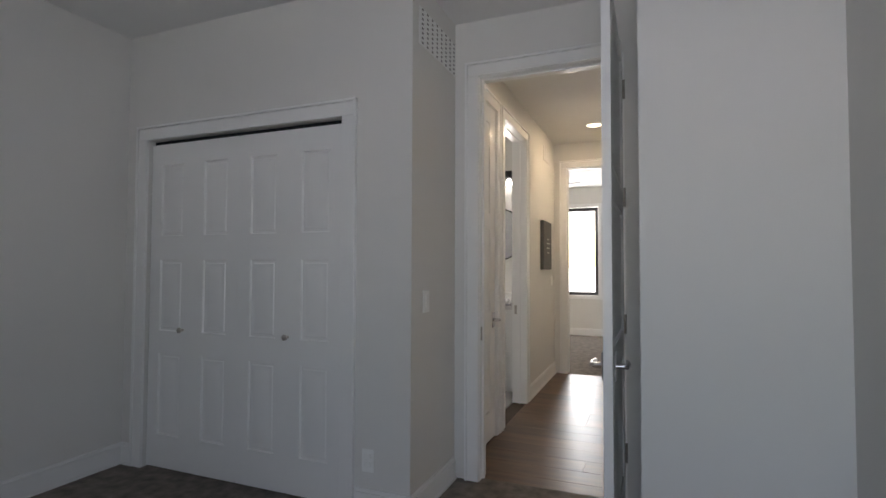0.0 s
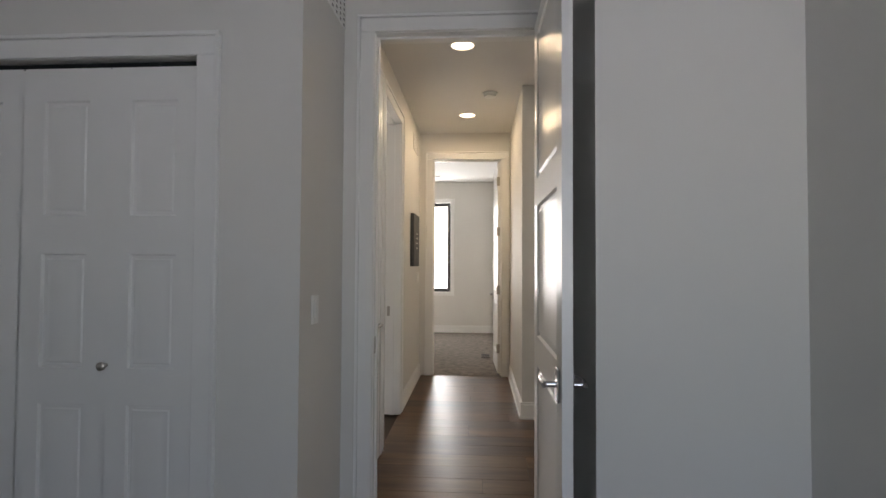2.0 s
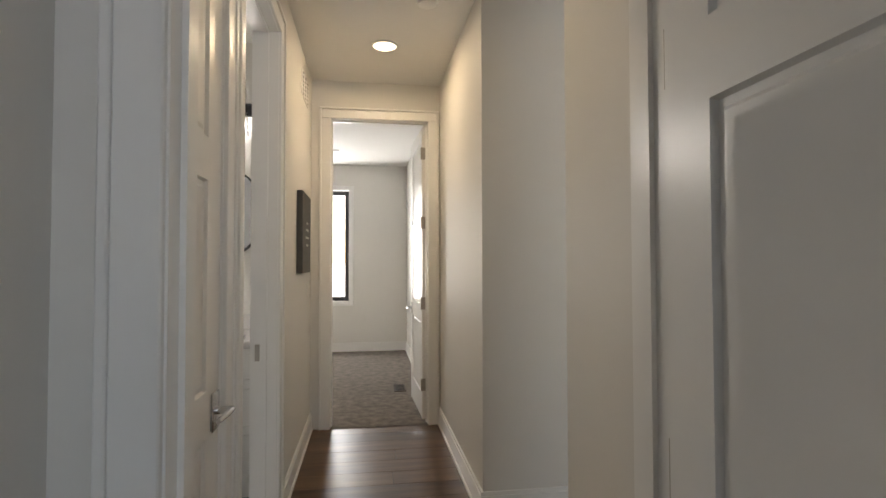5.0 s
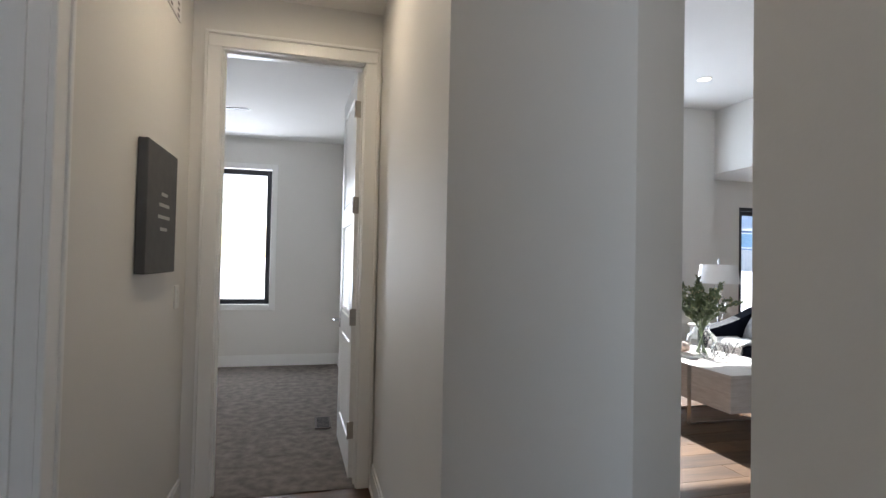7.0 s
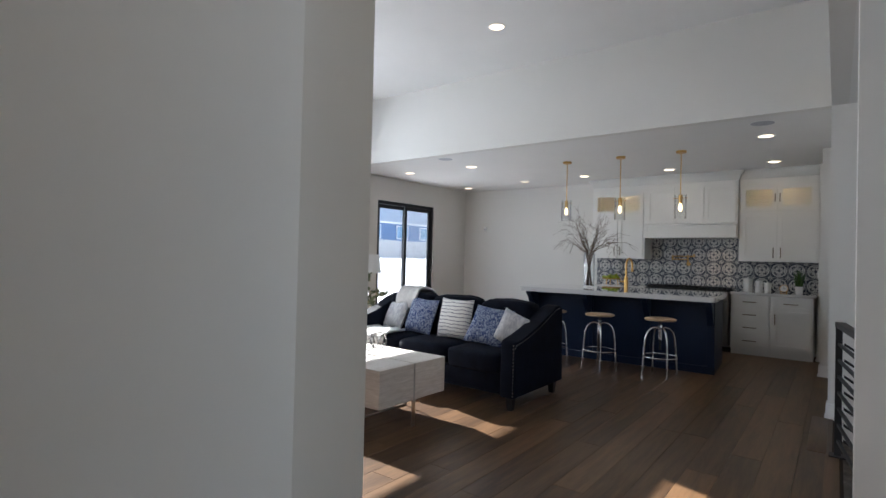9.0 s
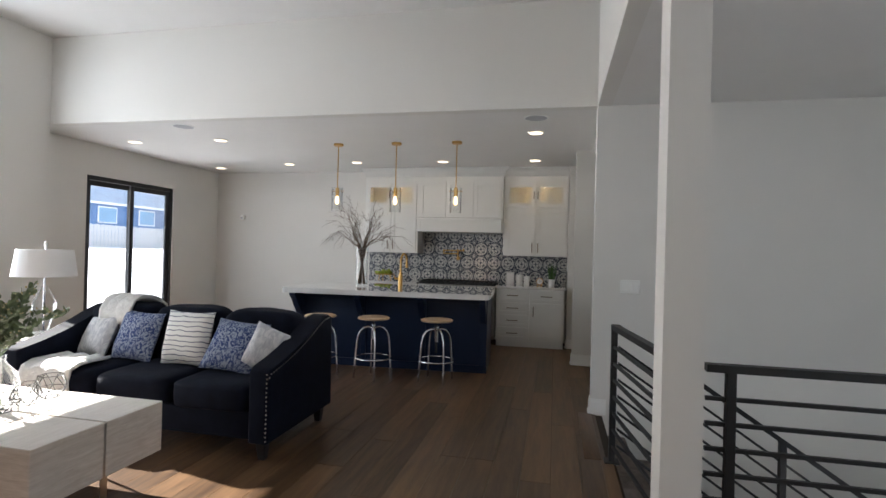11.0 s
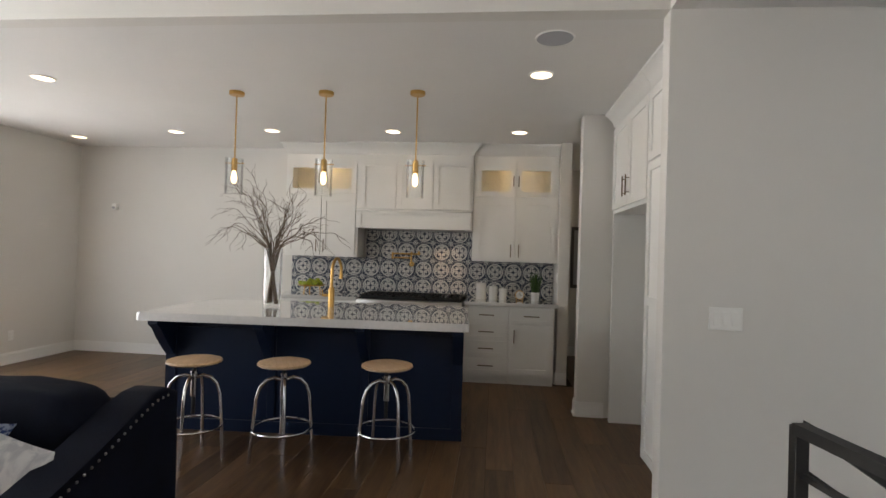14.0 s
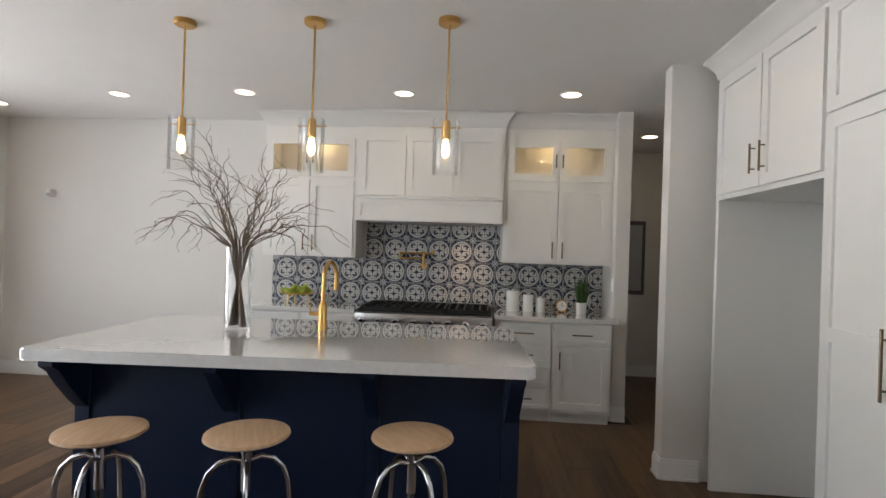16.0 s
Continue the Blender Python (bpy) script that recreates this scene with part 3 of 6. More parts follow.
def panel_door(name, w, h, m, label, panels, hinge_z=(), hinge_x=0.0, lever_x=None, flip=1, sides=(-1, 1)):
    """A moulded panel door in its own frame: width along x from 0, thickness 0.035 about y 0."""
    ob = thing(name, m, label, "door")
    bm = bmesh.new()
    th = 0.0175
    xs = sorted({0, w} | {v for p in panels for v in (p[0], p[1])})
    zs = sorted({0, h} | {v for p in panels for v in (p[2], p[3])})
    for s in (-1, 1):
        for x0, x1 in zip(xs, xs[1:]):
            for z0, z1 in zip(zs, zs[1:]):
                if (x0, x1, z0, z1) in panels:
                    prev = [bm.verts.new((x, s * th, z)) for x, z in ((x0, z0), (x1, z0), (x1, z1), (x0, z1))]
                    for ins, d in ((0.005, 0.011), (0.018, 0.011), (0.026, 0.004), (0.034, 0.004), (0.046, 0.009)):
                        cur = [bm.verts.new((x, s * (th - d), z)) for x, z in ((x0 + ins, z0 + ins), (x1 - ins, z0 + ins), (x1 - ins, z1 - ins), (x0 + ins, z1 - ins))]
                        for i in range(4):
                            bm.faces.new((prev[i], prev[(i + 1) % 4], cur[(i + 1) % 4], cur[i]))
                        prev = cur
                    bm.faces.new(prev)
                else:
                    bm.faces.new([bm.verts.new((x, s * th, z)) for x, z in ((x0, z0), (x1, z0), (x1, z1), (x0, z1))])
    for q in (((0, 0), (w, 0)), ((w, 0), (w, h)), ((w, h), (0, h)), ((0, h), (0, 0))):
        bm.faces.new([bm.verts.new((x, y, z)) for (x, z), y in ((q[0], -th), (q[1], -th), (q[1], th), (q[0], th))])
    bmesh.ops.remove_doubles(bm, verts=bm.verts, dist=1e-5)
    part("door_leaf", bm, M_TRIM, ob)
    for z in hinge_z:
        bm = bmesh.new()
        bx(bm, hinge_x - 0.003, hinge_x + 0.003, -0.0172, 0.0172, z - 0.05, z + 0.05)
        tube(bm, [(hinge_x - 0.004, 0.024, z - 0.05), (hinge_x - 0.004, 0.024, z + 0.05)], 0.007, 8)
        part("hinge", bm, M_NICKEL, ob)
    if lever_x is not None:
        for s in sides:
            lever(ob, lever_x, 0.86, s, flip)
    return ob


W3 = 0.80
P3 = [(0.11, 0.69, 0.20, 0.80), (0.11, 0.69, 0.93, 1.52), (0.11, 0.69, 1.64, 2.31)]
# open bedroom door: hinge at the east jamb, swung into the bedroom
panel_door("door_bedroom", W3, 2.385, pose(0.468, 3.385, 0.008, 0, 0, -90.2), "white moulded panel door standing open into the bedroom", P3, (0.28, 0.95, 1.62, 2.2), 0.0, 0.735, -1)
panel_door("door_linen", 0.46, 2.43, pose(-0.492, 3.79, 0.006, 0, 0, 90), "white moulded panel door, closed, in the hall wall", [(0.11, 0.335, 0.20, 0.80), (0.11, 0.335, 0.93, 1.52), (0.11, 0.335, 1.64, 2.31)], (), 0.0, 0.405, -1, (-1,))
panel_door("door_far_bedroom", 0.765, 2.425, pose(0.437, 6.872, 0.008, 0, 0, 92), "white moulded panel door standing open into the far bedroom", [(0.11, 0.655, 0.20, 0.80), (0.11, 0.655, 0.93, 1.52), (0.11, 0.655, 1.64, 2.31)], (0.28, 0.95, 1.62, 2.2), 0.0, 0.70, -1)

# closet: four bifold leaves on a track
track = thing("closet_track", Matrix(), "dark metal bifold door track in the closet head", "track")
part("rail", B(-2.32, -0.895, 2.845, 2.875, 2.025, 2.045), M_DARK, track)
for k in range(2):
    fold = thing("bifold_door", pose(-2.325 + k * 0.719, 2.85, 0.012), "white moulded six-panel bifold closet door, closed", "closet door", "closet doors")
    for j in range(2):
        w = 0.355
        leaf_panels = [(0.085, 0.27, 0.20, 0.70), (0.085, 0.27, 0.84, 1.28), (0.085, 0.27, 1.43, 1.88)]
        bm = bmesh.new()
        x0 = j * 0.358
        xs, zs = (0, 0.085, 0.27, w), (0, 0.20, 0.70, 0.84, 1.28, 1.43, 1.88, 2.01)
        for a, b in zip(xs, xs[1:]):
            for c, d in zip(zs, zs[1:]):
                if (a, b, c, d) in leaf_panels:
                    prev = [bm.verts.new((x0 + x, -0.0175, z)) for x, z in ((a, c), (b, c), (b, d), (a, d))]
                    for ins, dd in ((0.005, 0.012), (0.016, 0.012), (0.022, 0.007), (0.030, 0.007), (0.048, 0.001)):
                        cur = [bm.verts.new((x0 + x, -0.0175 + dd, z)) for x, z in ((a + ins, c + ins), (b - ins, c + ins), (b - ins, d - ins), (a + ins, d - ins))]
                        for i in range(4):
                            bm.faces.new((prev[i], prev[(i + 1) % 4], cur[(i + 1) % 4], cur[i]))
                        prev = cur
                    bm.faces.new(prev)
                else:
                    bm.faces.new([bm.verts.new((x0 + x, -0.0175, z)) for x, z in ((a, c), (b, c), (b, d), (a, d))])
        bmesh.ops.remove_doubles(bm, verts=bm.verts, dist=1e-5)
        bx(bm, x0 + 0.0005, x0 + w - 0.0005, -0.006, 0.0175, 0.001, 2.009)
        part("door_leaf", bm, M_TRIM, fold)
    bm = bmesh.new()
    kx = 0.29 if k == 0 else 0.36
    tube(bm, [(kx, -0.017, 0.853), (kx, -0.035, 0.853), (kx, -0.04, 0.853), (kx, -0.05, 0.853), (kx, -0.056, 0.853)], [0.008, 0.008, 0.016, 0.017, 0.009], 14)
    part("knob", bm, M_NICKEL, fold, "small round nickel knob")

# ---- windows and sliding door ----


def window(name, m, w, h, label, mullion=None, sash=0.05):
    """A black framed window in its own frame: centre at the sill, width along x, outside towards +y."""
    ob = thing(name, m, label, "window", kind="structure")
    bm = bmesh.new()
    for x0, x1, z0, z1 in ((-w / 2, -w / 2 + sash, 0, h), (w / 2 - sash, w / 2, 0, h), (-w / 2 + sash, w / 2 - sash, 0, sash), (-w / 2 + sash, w / 2 - sash, h - sash, h)):
        bx(bm, x0, x1, 0.06, 0.12, z0, z1, bev=0.004)
    part("window_frame", bm, M_BLACK, ob)
    lights = [(sash, h - sash)]
    if mullion:
        part("mullion", B(-w / 2 + sash, w / 2 - sash, 0.055, 0.115, mullion - 0.055, mullion + 0.055, bev=0.004), M_BLACK, ob)
        lights = [(sash, mullion - 0.055), (mullion + 0.055, h - sash)]
    for z0, z1 in lights:
        pane = part("pane", B(-w / 2 + sash, w / 2 - sash, 0.085, 0.091, z0, z1), M_GLASS, ob)
        pane.visible_shadow = False
    return ob


def window_casing(ob, w, h, wide=0.07):
    for x0, x1, z0, z1 in ((-w / 2 - wide, -w / 2, -wide, h + wide), (w / 2, w / 2 + wide, -wide, h + wide), (-w / 2, w / 2, h, h + wide), (-w / 2, w / 2, -wide, 0)):
        part("window_casing", B(x0, x1, -0.018, 0.0, z0, z1, bev=0.003), M_TRIM, ob)


w1 = window("window_1", pose(4.48, 10.42, 0.44), 2.12, 1.78, "large black-framed living room window with a cross rail", 0.61)
part("window_sill", B(-1.13, 1.13, -0.045, 0.0, -0.055, -0.02, bev=0.004), M_TRIM, w1)
w2 = window("window_2", pose(4.48, 10.42, 2.71), 2.12, 0.50, "black-framed transom window high in the living room wall")
part("window_sill", B(-1.13, 1.13, -0.045, 0.0, -0.055, -0.02, bev=0.004), M_TRIM, w2)
w3 = window("window_3", pose(-0.685, 10.3, 0.74), 0.77, 1.62, "tall black-framed bedroom window with white casing", sash=0.06)
window_casing(w3, 0.77, 1.62)
part("side_sash", B(-0.33, -0.20, 0.05, 0.085, 0.06, 1.56, bev=0.003), M_BLACK, w3)
window("window_4", pose(0.72, -0.7, 0.75, 0, 0, 180), 1.04, 1.3, "bedroom window in the wall opposite the closet")
# out of view; added as an opening for the stair hall's fill light
window("added_window", pose(2.4, 0.62, 0.8, 0, 0, 180), 1.2, 1.6, "unseen window added to light the stair hall")

slider = thing("sliding_door", pose(7.90, 10.85, 0), "black-framed glass sliding patio door, closed", "sliding door", kind="structure")
bm = bmesh.new()
for b in ((-0.80, -0.74, 0.02, 0.11, 0, 2.31), (0.74, 0.80, 0.02, 0.11, 0, 2.31), (-0.74, 0.74, 0.02, 0.11, 2.25, 2.31), (-0.74, 0.74, 0.02, 0.11, 0, 0.04)):
    bx(bm, *b, bev=0.004)
part("door_frame", bm, M_BLACK, slider)
for x0, x1, y in ((-0.74, 0.04, 0.075), (-0.04, 0.74, 0.035)):
    bm = bmesh.new()
    for b in ((x0, x0 + 0.07, y, y + 0.03, 0.04, 2.25), (x1 - 0.07, x1, y, y + 0.03, 0.04, 2.25), (x0 + 0.07, x1 - 0.07, y, y + 0.03, 2.18, 2.25), (x0 + 0.07, x1 - 0.07, y, y + 0.03, 0.04, 0.13)):
        bx(bm, *b, bev=0.003)
    sash = part("door_sash", bm, M_BLACK, slider)
    pane = part("pane", B(x0 + 0.07, x1 - 0.07, y + 0.012, y + 0.018, 0.13, 2.18), M_GLASS, sash)
    pane.visible_shadow = False

# ---- outdoors ----
bm = bmesh.new()
xs = [-400, -120, -60] + [-40 + 2 * i for i in range(56)] + [90, 150, 400]
ys = [10.98 + 1.2 * i for i in range(30)] + [52, 60, 80, 120, 250, 700]


def yard(x, y):
    t = min(1.0, max(0.0, (y - 13) / 24))
    return -0.45 + 1.45 * t * t * (3 - 2 * t) + 0.10 * noise.noise(Vector((x * 0.25, y * 0.25, 0)))


grid = [[bm.verts.new((x, y, yard(x, y))) for x in xs] for y in ys]
for a, b in zip(grid, grid[1:]):
    for i in range(len(xs) - 1):
        bm.faces.new((a[i], a[i + 1], b[i + 1], b[i]))
for x0, x1, y0, y1 in ((-400, 400, -400, 10.98),):
    bm.faces.new([bm.verts.new(c) for c in ((x0, y0, -3.2), (x1, y0, -3.2), (x1, y1, -3.2), (x0, y1, -3.2))])
single("ground", bm, M_SNOW, "snow-covered back yard rising to a fence", "ground", kind="structure")

fence = thing("fence", pose(0, 38, 0), "weathered grey-brown wooden picket fence", "fence")
bm = bmesh.new()
bx(bm, -0.068, 0.068, -0.01, 0.01, 0, 1.72)
picket = finish(bm, "picket", M_FENCE, False)
for i in range(290):
    ob = new("picket", picket)
    ob.parent = fence
    x = 3 + i * 0.16
    ob.location = (x, 0.012 * (i % 2), yard(x, 38) - 0.02 + 0.03 * math.sin(i * 1.7))
for z in (0.35, 1.35):
    part("fence_rail", B(3, 49, 0.03, 0.07, 1.0 + z, 1.08 + z), M_FENCE, fence)


def house(x0, x1, y, wall_h, roof_h, wins, label):
    ob = thing("house", pose(0, y, 0.7), label, "house")
    part("wall", B(x0, x1, 0, 9, -1.5, wall_h), M_SIDING, ob)
    bm = bmesh.new()
    for z in [0.25 * k for k in range(int(wall_h * 4))]:
        bx(bm, x0, x1, -0.02, 0.0, z, z + 0.23)
    part("siding_boards", bm, M_SIDING, ob, kind="stuff")
    bm = bmesh.new()
    vs = [bm.verts.new(c) for c in ((x0 - 0.6, -0.7, wall_h), (x1 + 0.6, -0.7, wall_h), (x1 + 0.6, 9.7, wall_h), (x0 - 0.6, 9.7, wall_h), (x0 + 2, 4.5, wall_h + roof_h), (x1 - 2, 4.5, wall_h + roof_h))]
    for q in ((0, 1, 5, 4), (1, 2, 5), (2, 3, 4, 5), (3, 0, 4), (3, 2, 1, 0)):
        bm.faces.new([vs[i] for i in q])
    part("roof", bm, M_ROOF, ob)
    part("fascia", B(x0 - 0.6, x1 + 0.6, -0.74, -0.68, wall_h - 0.22, wall_h), M_TRIM, ob)
    for wx, wz, ww, wh in wins:
        win = part("window", B(wx - 0.12, wx + ww + 0.12, -0.08, -0.02, wz - 0.12, wz + wh + 0.12), M_TRIM, ob)
        part("pane", B(wx, wx + ww, -0.10, -0.07, wz, wz + wh), M_PANE, win)


house(15.0, 33.5, 47, 4.4, 2.6, [(18, 2.6, 1.5, 1.1), (24.2, 2.6, 1.4, 1.1), (26.0, 2.6, 1.4, 1.1), (27.8, 2.6, 1.4, 1.1)], "blue-grey sided house beyond the fence")
house(39, 62, 48, 4.6, 2.8, [(43, 2.7, 2.0, 1.4), (48, 2.7, 2.0, 1.4), (52.5, 2.7, 2.0, 1.4), (57, 2.7, 1.8, 1.3)], "blue-grey sided house beyond the fence")
# unseen patio roof and posts, added to keep the sun off the sliding door
porch = thing("patio_roof", pose(7.9, 10.97, 0), "white patio roof on two posts, unseen, added to block the sun", "patio roof")
part("roof_slab", B(-1.75, 2.1, 0.0, 3.9, 2.62, 2.78, bev=0.01), M_TRIM, porch)
for x in (-1.65, 2.0):
    part("post", B(x - 0.06, x + 0.06, 3.7, 3.82, -0.6, 2.62), M_TRIM, porch)

# ---- ceiling fixtures ----


def can(x, y, z, size=0.075):
    ob = thing("recessed_light", pose(x, y, z), "round recessed ceiling light, switched on, white trim", "ceiling light", "recessed lights")
    bm = bmesh.new()
    lathe(bm, [(size + 0.014, -0.001), (size + 0.012, -0.008), (size, -0.009), (size, -0.002)], n=28, close=False)
    part("trim_ring", bm, M_PLASTIC, ob)
    bm = bmesh.new()
    lathe(bm, [(size, -0.004), (size - 0.002, -0.0045)], n=28)
    part("diffuser", bm, M_CAN, ob)
    return ob


def downlight(x, y, z, watts, col=(1.0, 0.78, 0.52)):
    ob = new("downlight", bpy.data.lights.new("downlight", "AREA"))
    ob.data.shape, ob.data.size, ob.data.energy, ob.data.color = "DISK", 0.14, watts, col
    ob.matrix_world = look((x, y, z - 0.02), (x, y + 0.001, 0))


for x, y in ((0.078, 4.367), (0.079, 6.016)):
    can(x, y, H)
    downlight(x, y, H, 0.34 if y < 5 else 0.95)
for x, y in ((8.87, 5.05), (8.87, 6.40), (8.87, 7.755), (8.95, 8.93), (9.25, 10.39), (7.15, 4.98), (7.18, 8.91), (7.17, 10.18), (10.3, 4.0)):
    can(x, y, H)
for x, y in ((8.87, 5.05), (8.87, 6.40), (8.87, 7.755), (7.15, 4.98), (7.18, 8.91), (10.3, 4.0)):
    downlight(x, y, H, 0.07 if x > 10 else 0.18)
for x, y in ((5.03, 9.30), (5.05, 7.17), (2.6, 9.3), (2.6, 7.17)):
    can(x, y, HL)
for x, y in ((6.53, 4.955), (6.46, 8.87)):
    ob = thing("ceiling_speaker", pose(x, y, H), "round flush white ceiling speaker grille", "speaker", "ceiling speakers")
    bm = bmesh.new()
    lathe(bm, [(0.118, -0.001), (0.116, -0.006), (0.108, -0.007)], n=32, close=False)
    part("rim", bm, M_PLASTIC, ob)
    bm = bmesh.new()
    lathe(bm, [(0.108, -0.005), (0.06, -0.008)], n=32)
    part("grille", bm, M_SPEAKER, ob)
ob = thing("smoke_detector", pose(0.289, 5.376, H), "round white ceiling smoke detector", "smoke detector")
bm = bmesh.new()
lathe(bm, [(0.065, -0.001), (0.067, -0.012), (0.062, -0.016)], n=28)
part("base", bm, M_PLASTIC, ob)
bm = bmesh.new()
lathe(bm, [(0.052, -0.016), (0.05, -0.034), (0.03, -0.040)], n=28)
part("cover", bm, M_PLASTIC, ob)


def vent(m, w, h, rows, cols, label):
    ob = thing("air_vent", m, label, "air vent")
    part("frame", B(-w / 2, w / 2, -0.008, 0, -h / 2, h / 2, bev=0.003), M_TRIM, ob)
    for c in range(cols):
        for r in range(rows):
            x, z = -w / 2 + w * (c + 0.5) / cols, -h / 2 + h * (r + 0.5) / rows
            part("slot", B(x - w / cols * 0.13, x + w / cols * 0.13, -0.0095, -0.006, z - h / rows * 0.2, z + h / rows * 0.2), M_SLOT, ob)


vent(pose(-0.48, 3.14, 2.51, 0, 0, 90), 0.52, 0.20, 8, 8, "white stamped metal return air grille high on the wall")
vent(pose(-0.47, 6.28, 2.51, 0, 0, 90), 0.36, 0.17, 6, 3, "small white stamped metal air grille high on the wall")


def switch(m, gangs, label):
    ob = thing("light_switch", m, label, "light switch")
    w = 0.046 * gangs + 0.027
    part("plate", B(-w / 2, w / 2, -0.009, 0, -0.058, 0.058, bev=0.003), M_PLASTIC, ob)
    for g in range(gangs):
        x = (g - (gangs - 1) / 2) * 0.046
        part("rocker", B(x - 0.0165, x + 0.0165, -0.0145, -0.009, -0.034, 0.034, bev=0.002), M_PLASTIC, ob)


switch(pose(-0.48, 2.98, 1.075, 0, 0, 90), 1, "white rocker light switch on the wall by the door")
switch(pose(6.19, 4.093, 1.14, 0, 0, -90), 3, "white three-gang rocker light switch plate")
switch(pose(9.42, 4.55, 1.2, 0, 0, 180), 1, "white rocker light switch beside the cabinets")
switch(pose(-0.47, 6.55, 1.1, 0, 0, 90), 1, "white rocker light switch in the hall")
for m in (pose(-0.716, 2.81, 0.275), pose(8.9, 10.85, 0.33)):
    ob = thing("wall_outlet", m, "white duplex wall outlet", "outlet", "outlets")
    part("plate", B(-0.036, 0.036, -0.006, 0, -0.058, 0.058, bev=0.003), M_PLASTIC, ob)
    for z in (-0.02, 0.02):
        part("socket", B(-0.017, 0.017, -0.009, -0.006, z - 0.014, z + 0.014, bev=0.004), M_PLASTIC, ob)
ob = thing("motion_sensor", pose(9.80, 10.30, 1.93, 0, 0, -90), "small white motion sensor on the kitchen wall", "sensor")
part("body", B(-0.03, 0.03, -0.05, 0.02, -0.04, 0.04, bev=0.01, seg=2), M_PLASTIC, ob)
part("lens", B(-0.02, 0.02, -0.054, -0.048, -0.03, 0.0, bev=0.004), M_SPEAKER, ob)

# ---- stair hall ----
wall("column", [(3.83, 4.03, 4.10, 4.27, 0, H)], "white painted square column at the stair opening")
for a in ((3.83, 4.10, 3.83, 4.27, -1, 0), (3.83, 4.27, 4.03, 4.27, 0, 1), (4.03, 4.10, 4.03, 4.27, 1, 0)):
    base(*a, h=0.03)
stairs = thing("staircase", pose(5.67, 4.42, 0), "carpeted staircase going down beside the wall", "staircase")
for k in range(10):
    y1 = -0.03 - 0.27 * k
    part("step", B(-0.52, 0.52, y1 - 0.29, y1, -0.18 * (k + 1) - 0.2, -0.18 * (k + 1), bev=0.012, seg=2), M_CARPET, stairs)
part("nosing", B(-0.55, 0.52, -0.03, 0.09, -0.035, 0.004, bev=0.008, seg=2), M_FLOOR, stairs, "oak nosing board")
part("edge_board", B(-1.8, -0.55, -0.10, -0.02, -0.3, 0.003), M_FLOOR, stairs)


def railing(name, p0, p1, drop=0.0, label="black flat-bar iron railing", posts=(0, 1)):
    """Guard rail between two floor points: posts, top rail and seven bars; drop lowers the far end."""
    a, b = Vector((*p0, 0)), Vector((*p1, -drop))
    ob = thing(name, Matrix.Translation(a), label, "railing")
    d = b - a
    for t in posts:
        c = d * t
        bm = bmesh.new()
        bx(bm, c.x - 0.02, c.x + 0.02, c.y - 0.02, c.y + 0.02, c.z - 0.02, c.z + 0.93, bev=0.002)
        post = part("post", bm, M_IRON, ob)
        if not drop:
            part("foot_plate", B(c.x - 0.05, c.x + 0.05, c.y - 0.05, c.y + 0.05, c.z, c.z + 0.012, bev=0.002), M_IRON, post)
    side = Vector((-d.y, d.x, 0)).normalized()

    def bar(nm, z0, z1, half):
        bm = bmesh.new()
        vs = [bm.verts.new(c + side * s * half + Vector((0, 0, z))) for c in (Vector(), d) for s in (-1, 1) for z in (z0, z1)]
        for q in ((0, 1, 3, 2), (4, 6, 7, 5), (0, 4, 5, 1), (2, 3, 7, 6), (0, 2, 6, 4), (1, 5, 7, 3)):
            bm.faces.new([vs[i] for i in q])
        part(nm, bm, M_IRON, ob)
    bar("top_rail", 0.905, 0.94, 0.024)
    for k in range(7):
        bar("bar", 0.105 + k * 0.112, 0.123 + k * 0.112, 0.009)


railing("railing", (5.11, 4.33), (4.05, 4.19))
railing("railing", (3.92, 4.07), (3.92, 0.65), posts=(0.03, 0.45, 0.95))
railing("railing", (5.12, 4.30), (5.12, 1.4), drop=1.93, label="black flat-bar iron stair railing sloping down", posts=(0.35, 0.9))

# ---- kitchen ----
ROT_K = radians(-90)


def shaker(bm, x0, x1, z0, z1, y=0.0, rail=0.058, glass_hole=False, th=0.02):
    """A frame-and-panel front in the plane y, front towards -y."""
    for a in ((x0, x0 + rail, z0, z1), (x1 - rail, x1, z0, z1), (x0 + rail, x1 - rail, z0, z0 + rail), (x0 + rail, x1 - rail, z1 - rail, z1)):
        bx(bm, a[0], a[1], y - th, y, a[2], a[3])
    if not glass_hole:
        bx(bm, x0 + rail, x1 - rail, y - th + 0.013, y, z0 + rail, z1 - rail)


def pull(parent, x, z, y, upright=True, l=0.16):
    bm = bmesh.new()
    e = Vector((0, 0, l / 2)) if upright else Vector((l / 2, 0, 0))
    c = Vector((x, y - 0.028, z))
    tube(bm, [c - e, c + e], 0.006, 8)
    for s in (-0.7, 0.7):
        p = c + e * s
        tube(bm, [p, p + Vector((0, 0.03, 0))], 0.0045, 6)
    part("bar_pull", bm, M_PULL, parent, "brushed nickel bar pull")


